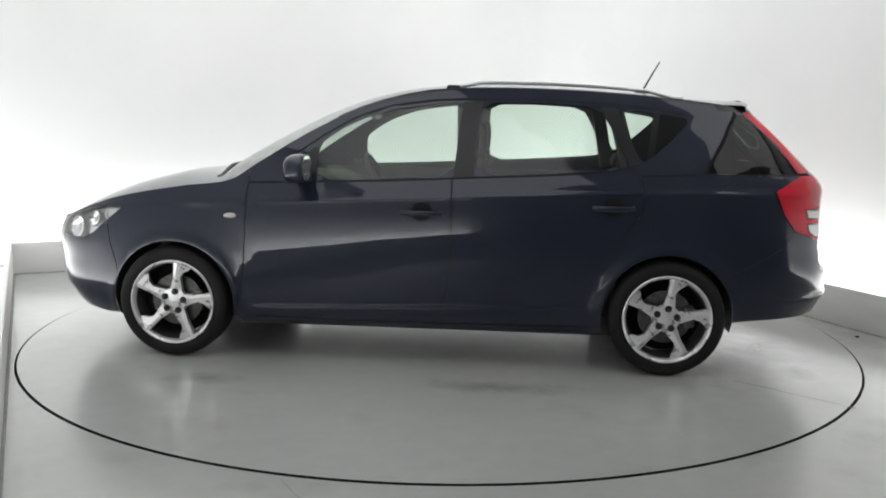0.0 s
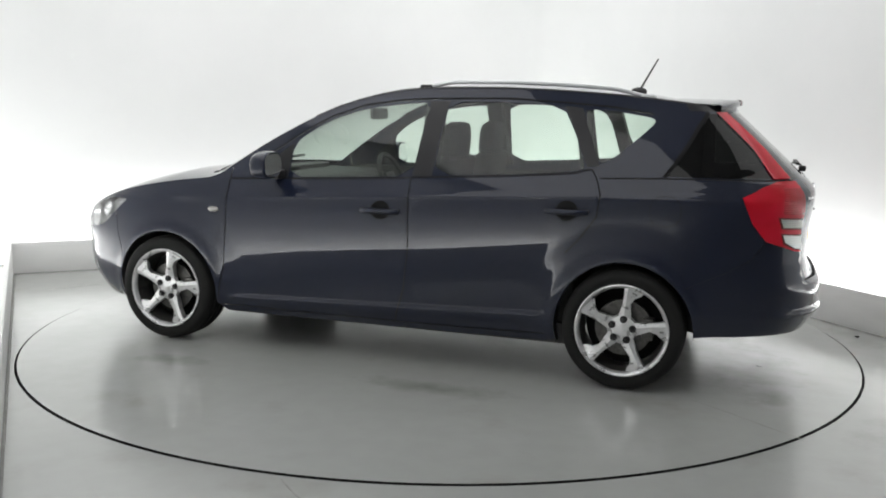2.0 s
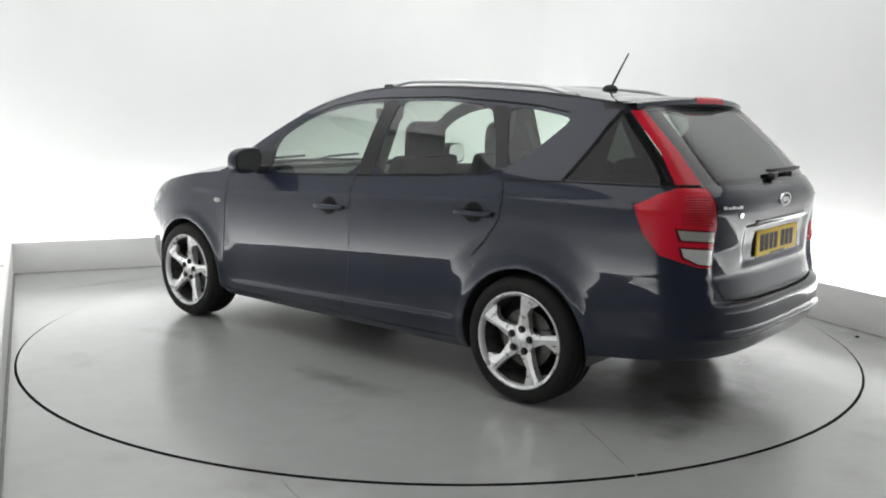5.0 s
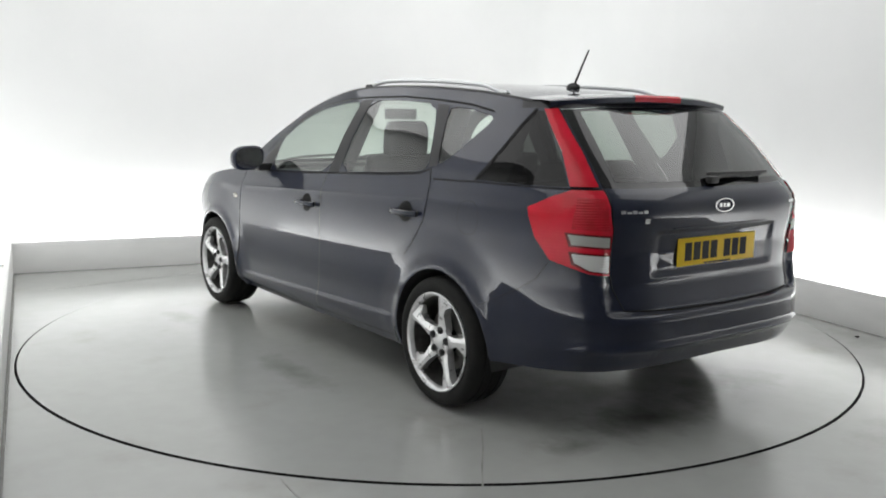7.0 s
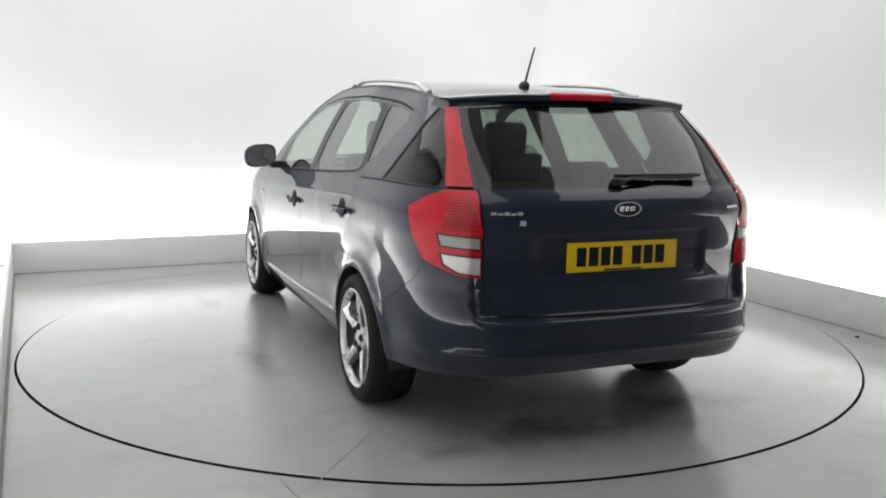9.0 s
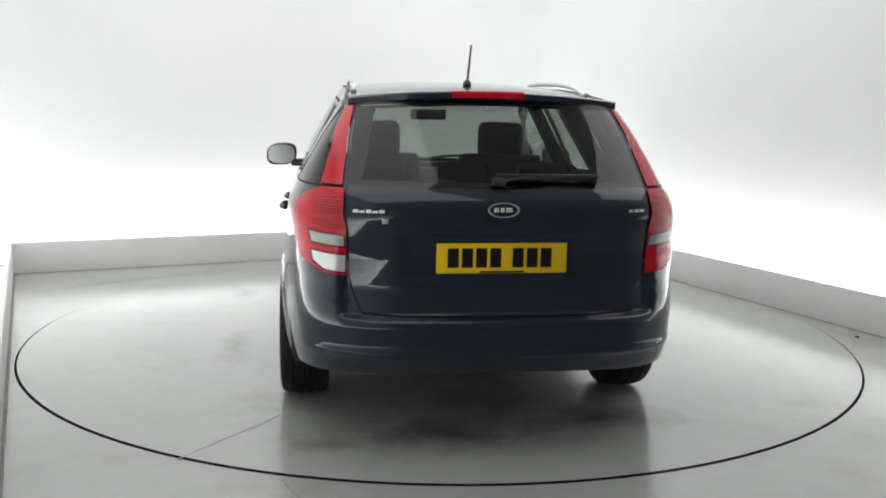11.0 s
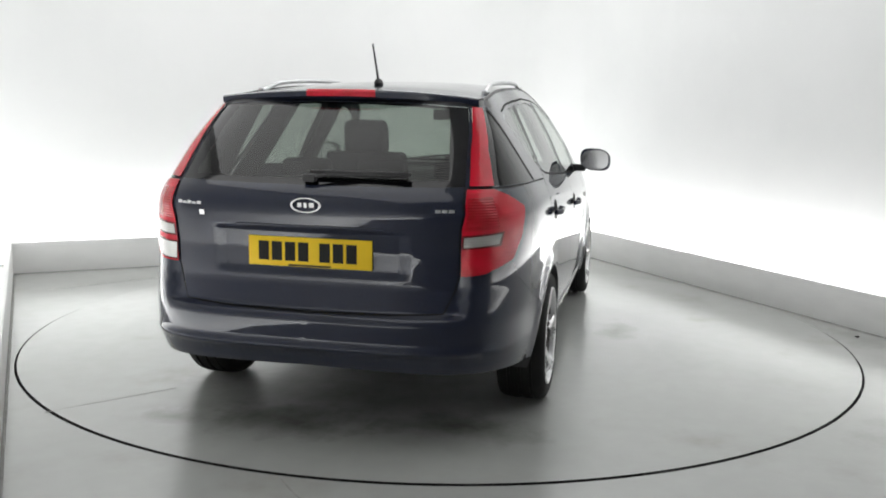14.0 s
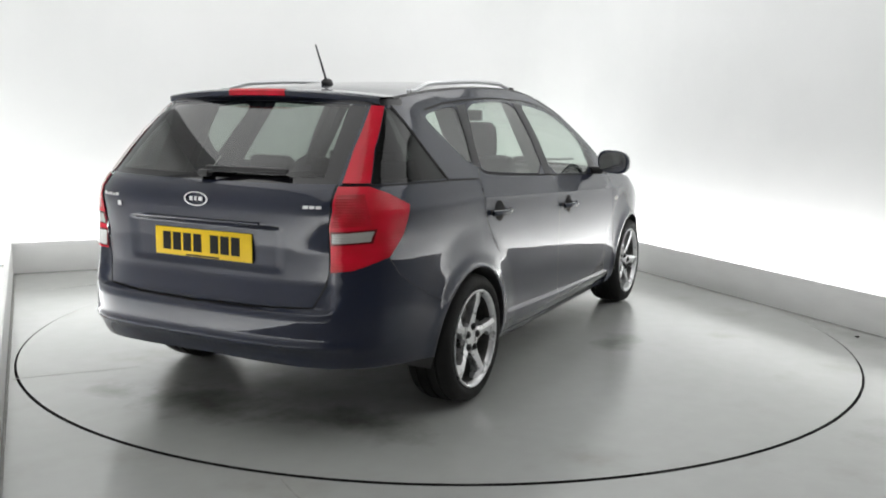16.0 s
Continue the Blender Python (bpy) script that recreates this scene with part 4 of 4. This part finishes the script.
seat_cover("rear_bench", [(-0.50, 0.36), (-0.46, 0.56), (-0.95, 0.50), (-0.98, 0.36)], 1.30, 0, SEAT, 0.04)
seat_cover("rear_backrest", [(-0.90, 0.46), (-0.86, 0.55), (-1.05, 0.98), (-1.13, 1.02), (-1.18, 0.98), (-1.02, 0.44)], 1.28, 0, SEAT, 0.035)
for y in (0.40, 0.0, -0.40):
    seat_cover("rear_head_restraint", [(-1.06, 1.02), (-1.07, 1.09), (-1.10, 1.115), (-1.16, 1.11), (-1.17, 1.02)], 0.25, y, SEAT, 0.03)
seat_cover("dashboard", [(0.62, 0.62), (0.60, 0.86), (0.70, 0.95), (1.12, 0.955), (1.25, 0.80), (1.2, 0.55)], 1.46, 0, TRIM, 0.04)
seat_cover("boot_floor", [(-1.15, 0.42), (-1.15, 0.62), (-1.98, 0.62), (-1.98, 0.42)], 1.05, 0, TRIM, 0.02)
seat_cover("boot_cover", [(-1.17, 0.955), (-1.17, 0.972), (-1.90, 0.985), (-1.90, 0.968)], 1.20, 0, TRIM, 0.006)
wheel_bm = bmesh.new()
for i in range(32):
    for j in range(8):
        a, b = 2 * math.pi * i / 32, 2 * math.pi * j / 8
        r = 0.178 + 0.015 * math.cos(b)
        wheel_bm.verts.new((0.015 * math.sin(b), r * math.cos(a), r * math.sin(a)))
wheel_bm.verts.ensure_lookup_table()
for i in range(32):
    for j in range(8):
        q = lambda a, b: wheel_bm.verts[(a % 32) * 8 + b % 8]
        wheel_bm.faces.new((q(i, j), q(i + 1, j), q(i + 1, j + 1), q(i, j + 1)))
box_bm(0.0, 0.05, -0.07, 0.07, -0.06, 0.06, 0.02, 2, wheel_bm)
box_bm(0.005, 0.025, -0.17, 0.17, -0.015, 0.015, 0.004, 1, wheel_bm)
bmesh.ops.transform(wheel_bm, verts=wheel_bm.verts, matrix=pose(0.46, -0.37, 0.90, 0, 24, 0))
part("steering_wheel", wheel_bm, TRIM, car, "black steering wheel")
part("interior_mirror", box_bm(0.40, 0.425, -0.13, 0.11, 1.30, 1.37, 0.012), BLACK, car, "black interior mirror")
for side, doors in ((1, 0), (-1, 1)):
    part("door_lining", box_bm(-1.0, 0.95, side * 0.775 - 0.015, side * 0.775 + 0.015, 0.3, 0.965, 0.01), TRIM, car, "dark inner door panel")
    # upright pillar linings between the side windows
    for x0, x1, lean, deep in ((-0.15, -0.25, 0.02, 0.065), (-1.03, -1.11, 0.10, 0.10)):
        bm = bmesh.new()
        lo, hi = 1.0, 1.42
        for z in (lo, hi):
            y = W(x0, z) - 0.014
            sh = (z - lo) / (hi - lo) * lean
            for x, d in ((x0 + sh, 0), (x1 + sh, 0), (x1 + sh, -deep), (x0 + sh, -deep)):
                bm.verts.new((x, side * (y + d), z))
        bm.verts.ensure_lookup_table()
        v = bm.verts
        for k in range(4):
            bm.faces.new((v[k], v[(k + 1) % 4], v[4 + (k + 1) % 4], v[4 + k]))
        part("pillar_lining", bm, TRIM, car)
    # rear corner lining behind the dark glass
    bm = bmesh.new()
    rows = []
    for z in np.linspace(0.95, 1.39, 6):
        spots = [skin(*sx(x, z)) for x in np.linspace(-1.36, -1.60, 5)]
        rows.append([bm.verts.new((spots[0].x - 0.02, side * (spots[0].y - 0.11), z))] + [bm.verts.new((p.x + 0.01, side * (p.y - 0.03), z)) for p in spots])
    for a, b in zip(rows, rows[1:]):
        for k in range(5):
            bm.faces.new((a[k], a[k + 1], b[k + 1], b[k]))
    part("pillar_lining", bm, TRIM, car)


# ---- outside fittings ----
def handle(x, z, parent, side):
    p = skin(*sx(x, z))
    y = p.y
    bm = bmesh.new()
    # dark oval laid on the skin, painting the shaded recess behind the grip
    n = 20
    def on_skin(a, rx, rz, out):
        q = skin(*sx(x + rx * math.cos(a), z + rz * math.sin(a)), out)
        return bm.verts.new((q.x, side * q.y, q.z))
    rim = [on_skin(2 * math.pi * i / n, 0.056, 0.050, 0.0012) for i in range(n)]
    mid = [on_skin(2 * math.pi * i / n, 0.046, 0.041, 0.0022) for i in range(n)]
    for i in range(n):
        bm.faces.new((rim[i], rim[(i + 1) % n], mid[(i + 1) % n], mid[i]))
    bm.faces.new(mid)
    cup = part("handle_recess_shade", bm, SEAL, parent, "dark patch on the door for the shaded recess behind the handle")
    pts = [(x + 0.105 * (k / 8 - 0.5) * 2, side * (y + 0.012 + 0.026 * (1 - (k / 4 - 1) ** 4)), z - 0.004) for k in range(9)]
    bm = tube(pts, 0.011, 10)
    bmesh.ops.scale(bm, verts=bm.verts, vec=(1, 1, 1.25), space=Matrix.Translation((0, 0, -(z - 0.004))))
    part("handle_grip", bm, PAINT, parent, "body-coloured door handle")
    bm = lathe([(0.0005, 0.004), (0.009, 0.003), (0.011, 0.0)], 12)
    bmesh.ops.transform(bm, verts=bm.verts, matrix=pose(x - 0.10, side * (y + 0.001), z, 0, 0, 0 if side > 0 else 180))
    part("lock_barrel", bm, BLACK, parent)


for side, i in ((1, 0), (-1, 1)):
    handle(0.03, 0.835, FRONT_DOORS[i], side)
    handle(-0.965, 0.882, REAR_DOORS[i], side)
    # door mirror: shell, glass and foot
    mirror = new("door_mirror")
    mirror.parent = FRONT_DOORS[i]
    bm = bmesh.new()
    bmesh.ops.create_uvsphere(bm, u_segments=24, v_segments=16, radius=1)
    for v in bm.verts:
        q = v.co.copy()
        e = 0.72
        f = lambda a: math.copysign(abs(a) ** e, a)
        x = f(q.x) * 0.075
        v.co = Vector((max(x, -0.035) if x < 0 else x * 1.15, f(q.y) * 0.115 + 0.0, f(q.z) * 0.078 - 0.012 * q.y))
    part("mirror_shell", bm, PAINT, mirror, "dark blue mirror shell", 50)
    bm = bmesh.new()
    n = 24
    ring = [bm.verts.new((-0.0365, 0.100 * math.copysign(abs(math.cos(a)) ** 0.7, math.cos(a)), 0.066 * math.copysign(abs(math.sin(a)) ** 0.7, math.sin(a)))) for a in (2 * math.pi * k / n for k in range(n))]
    bm.faces.new(ring)
    part("mirror_glass", bm, CHROME, mirror, "silvered mirror glass")
    part("mirror_foot", box_bm(-0.03, 0.05, -0.20, -0.07, -0.085, -0.035, 0.015), BLACK, mirror, "black mirror foot")
    mirror.matrix_basis = pose(0.655, side * 0.955, 1.055) @ Matrix.Diagonal((0.95, 0.88 * side, 0.95, 1))
    # side repeater
    p = skin(*sx(1.061, 0.787))
    bm = bmesh.new()
    bmesh.ops.create_uvsphere(bm, u_segments=16, v_segments=8, radius=1)
    bmesh.ops.scale(bm, verts=bm.verts, vec=(0.036, 0.008, 0.016))
    bmesh.ops.translate(bm, verts=bm.verts, vec=(1.061, side * (p.y + 0.001), 0.787))
    part("side_repeater", bm, CLEAR, car, "clear side indicator lens")
    # roof rail with black feet
    def rail_point(x):
        z = float(np.interp(x, [q[0] for q in ROOF_EDGE], [q[1] for q in ROOF_EDGE]))
        return skin(*sx(x, z)).y - 0.035, z
    xs = np.linspace(-1.30, -0.10, 24)
    pts = []
    for k, x in enumerate(xs):
        y, z = rail_point(x)
        lift = 0.029 * min(1, math.sin(math.pi * (k + 0.4) / 24) * 2.2)
        pts.append((x, side * y, z + 0.004 + lift))
    rail = part("roof_rail", tube(pts, 0.0105, 10), RAIL, car, "silver roof rail")
    for x, top, mat, words in ((xs[0], 0.020, RAIL, "silver rail foot"), (xs[-1], 0.024, BLACK, "black front rail foot")):
        y, z = rail_point(x)
        part("rail_foot", box_bm(x - 0.04, x + 0.035, side * y - 0.014, side * y + 0.014, z - 0.004, z + top, 0.012, 3), mat, rail, words)
    # ditch moulding along the roof
    bm = bmesh.new()
    rows = []
    for x, z in ROOF_EDGE[:16]:
        p = skin(*sx(x, z))
        rows.append([bm.verts.new((p.x, side * (p.y + d), p.z + e)) for d, e in ((0.003, 0.000), (-0.004, 0.007), (-0.012, 0.008))])
    for a, b in zip(rows, rows[1:]):
        for k in range(2):
            bm.faces.new((a[k], a[k + 1], b[k + 1], b[k]))
    part("roof_moulding", bm, BLACK, car, "black roof ditch moulding")

# fuel flap on the left quarter
bm = bmesh.new()
ring = []
for k in range(28):
    a = 2 * math.pi * k / 28
    row = []
    for r in (0.0715, 0.0735):
        f = lambda v: math.copysign(abs(v) ** 0.8, v)
        p = skin(*sx(-1.44 + r * f(math.cos(a)), 0.90 + r * f(math.sin(a))), 0.0008)
        row.append(bm.verts.new(p))
    ring.append(row)
for k in range(28):
    a, b = ring[k], ring[(k + 1) % 28]
    bm.faces.new((a[0], a[1], b[1], b[0]))
part("fuel_flap_gap", bm, GAP, car, "round gap of the fuel flap")

# tail spoiler over the rear window, with the high brake lamp
bm = bmesh.new()
rows = []
for k in range(25):
    t = k / 12 - 1
    y = 0.59 * t
    tip = -1.745 + 0.085 * abs(t) ** 2.4
    top = 1.446 - 0.030 * abs(t) ** 2.2
    rows.append([bm.verts.new(q) for q in ((tip + 0.30, y * 0.97, top + 0.006), (tip + 0.10, y * 0.99, top + 0.001), (tip + 0.012, y, top - 0.003), (tip, y, top - 0.010), (tip + 0.003, y, top - 0.032), (tip + 0.02, y * 0.995, top - 0.042), (tip + 0.09, y * 0.97, top - 0.044))])
for a, b in zip(rows, rows[1:]):
    for k in range(6):
        bm.faces.new((a[k], a[k + 1], b[k + 1], b[k]))
spoiler = part("tail_spoiler", bm, PAINT, tailgate, angle=50)
bm = bmesh.new()
rows = []
for k in range(13):
    t = (k / 6 - 1) * 0.155 / 0.59
    tip = -1.745 + 0.085 * abs(t) ** 2.4 - 0.003
    top = 1.446 - 0.030 * abs(t) ** 2.2
    rows.append([bm.verts.new((x, 0.59 * t, z)) for x, z in ((tip + 0.030, top + 0.001), (tip + 0.010, top - 0.001), (tip, top - 0.010), (tip + 0.003, top - 0.031), (tip + 0.012, top - 0.034))])
for a, b in zip(rows, rows[1:]):
    for k in range(4):
        bm.faces.new((a[k], a[k + 1], b[k + 1], b[k]))
part("high_brake_lamp", bm, RED_PLAIN, spoiler, "red high-level brake lamp")

# aerial on the roof
aerial = new("aerial")
aerial.parent = car
bm = bmesh.new()
bmesh.ops.create_uvsphere(bm, u_segments=16, v_segments=10, radius=1)
bmesh.ops.scale(bm, verts=bm.verts, vec=(0.045, 0.02, 0.024))
bmesh.ops.translate(bm, verts=bm.verts, vec=(-1.185, 0, 1.487))
part("aerial_base", bm, BLACK, aerial, "black aerial base")
part("aerial_rod", tube([(-1.19, 0, 1.495), (-1.235, 0, 1.58), (-1.284, 0, 1.668)], 0.006, 8, 0.004), BLACK, aerial, "thin black aerial rod")

# rear wiper
wiper = part("wiper_arm", tube([(-2.085, 0.02, 1.085), (-2.07, -0.06, 1.10), (-2.04, -0.38, 1.098)], 0.008, 8, 0.005), BLACK, tailgate, "black rear wiper arm")
part("wiper_blade", box_bm(-2.062, -2.042, -0.40, 0.02, 1.102, 1.117, 0.005), BLACK, wiper, "black wiper blade")
part("wiper_pivot", box_bm(-2.094, -2.056, -0.015, 0.04, 1.070, 1.102, 0.012), BLACK, wiper, "black wiper pivot cap")
# windscreen wipers at rest in the scuttle
for y0, y1 in ((0.55, 0.02), (0.0, -0.5)):
    part("front_wiper", tube([(1.20, y0, 0.985), (1.235, (y0 + y1) / 2, 1.02), (1.20, y1, 1.035)], 0.009, 8), BLACK, car, "black windscreen wiper")
part("scuttle_panel", box_bm(1.05, 1.22, -0.62, 0.62, 0.93, 0.985, 0.02), BLACK, car, "black scuttle panel")

# number plate with dark bars, plate light garnish, badge and small lettering bars
PLATE_X = -2.109
plate = part("number_plate", box_bm(PLATE_X - 0.006, PLATE_X, -0.262, 0.262, 0.729, 0.849, 0.003), YELLOW, tailgate, "yellow number plate with dark bars")
y = 0.222
for w in (0.052, 0.052, 0.052, 0.052, 0.0, 0.052, 0.052, 0.052):
    if w:
        part("plate_bar", box_bm(PLATE_X - 0.0075, PLATE_X - 0.0055, y - w + 0.004, y - 0.004, 0.752, 0.829), INK, plate, "dark bar")
        y -= 0.0565
    else:
        y -= 0.034
part("plate_foot_strip", box_bm(PLATE_X - 0.0072, PLATE_X - 0.0055, -0.09, 0.09, 0.7315, 0.7385), INK, plate, "thin dark strip")
garnish = part("plate_garnish", box_bm(-2.1345, -2.108, -0.31, 0.31, 0.893, 0.901, 0.003), PAINT, tailgate)
bm = lathe([(1.0, 0.0), (1.0, 0.12), (0.86, 0.12), (0.86, 0.0)], 32, "x")
bmesh.ops.transform(bm, verts=bm.verts, matrix=pose(-2.136, 0.005, 0.982) @ Matrix.Diagonal((-0.06, 0.064, 0.030, 1)))
badge = part("badge_ring", bm, CHROME, tailgate, "oval chrome badge")
for dy, w in ((0.026, 0.010), (0.002, 0.008), (-0.024, 0.012)):
    part("badge_bar", box_bm(-2.1425, -2.136, 0.005 + dy - w, 0.005 + dy + w, 0.972, 0.992, 0.002, 1), CHROME, badge)


def rear_bar(y0, y1, z0, z1, name="badge_lettering_bar"):
    """A thin chrome bar that follows the tailgate."""
    bm = bmesh.new()
    rows = []
    for k in range(5):
        y = y0 + (y1 - y0) * k / 4
        rows.append([bm.verts.new(Vector((p.x, p.y if y >= 0 else -p.y, p.z))) for p in (skin(*ry(abs(y), z0), 0.001), skin(*ry(abs(y), z0), 0.005), skin(*ry(abs(y), z1), 0.005), skin(*ry(abs(y), z1), 0.001))])
    for a, b in zip(rows, rows[1:]):
        for k in range(3):
            bm.faces.new((a[k], a[k + 1], b[k + 1], b[k]))
    part(name, bm, CHROME, tailgate, "chrome lettering bar")


for k in range(5):
    rear_bar(0.585 - k * 0.0245, 0.585 - k * 0.0245 - 0.021, 0.966, 0.979 if k % 2 == 0 else 0.975)
rear_bar(0.476, 0.452, 0.926, 0.946)
for k in range(3):
    rear_bar(-0.512 - k * 0.025, -0.512 - k * 0.025 - 0.021, 0.969, 0.981)


# ---- what moves ----
def motions():
    for thing in (car, turntable):
        walk(thing, [(i * 0.5, pose(0, 0, 0, 0, 0, 175.05 - 6.997 * i * 0.5) @ (pose(0, 0.0586, 0.0055) if thing is car else pose(0, 0, 0.005))) for i in range(33)])


motions()
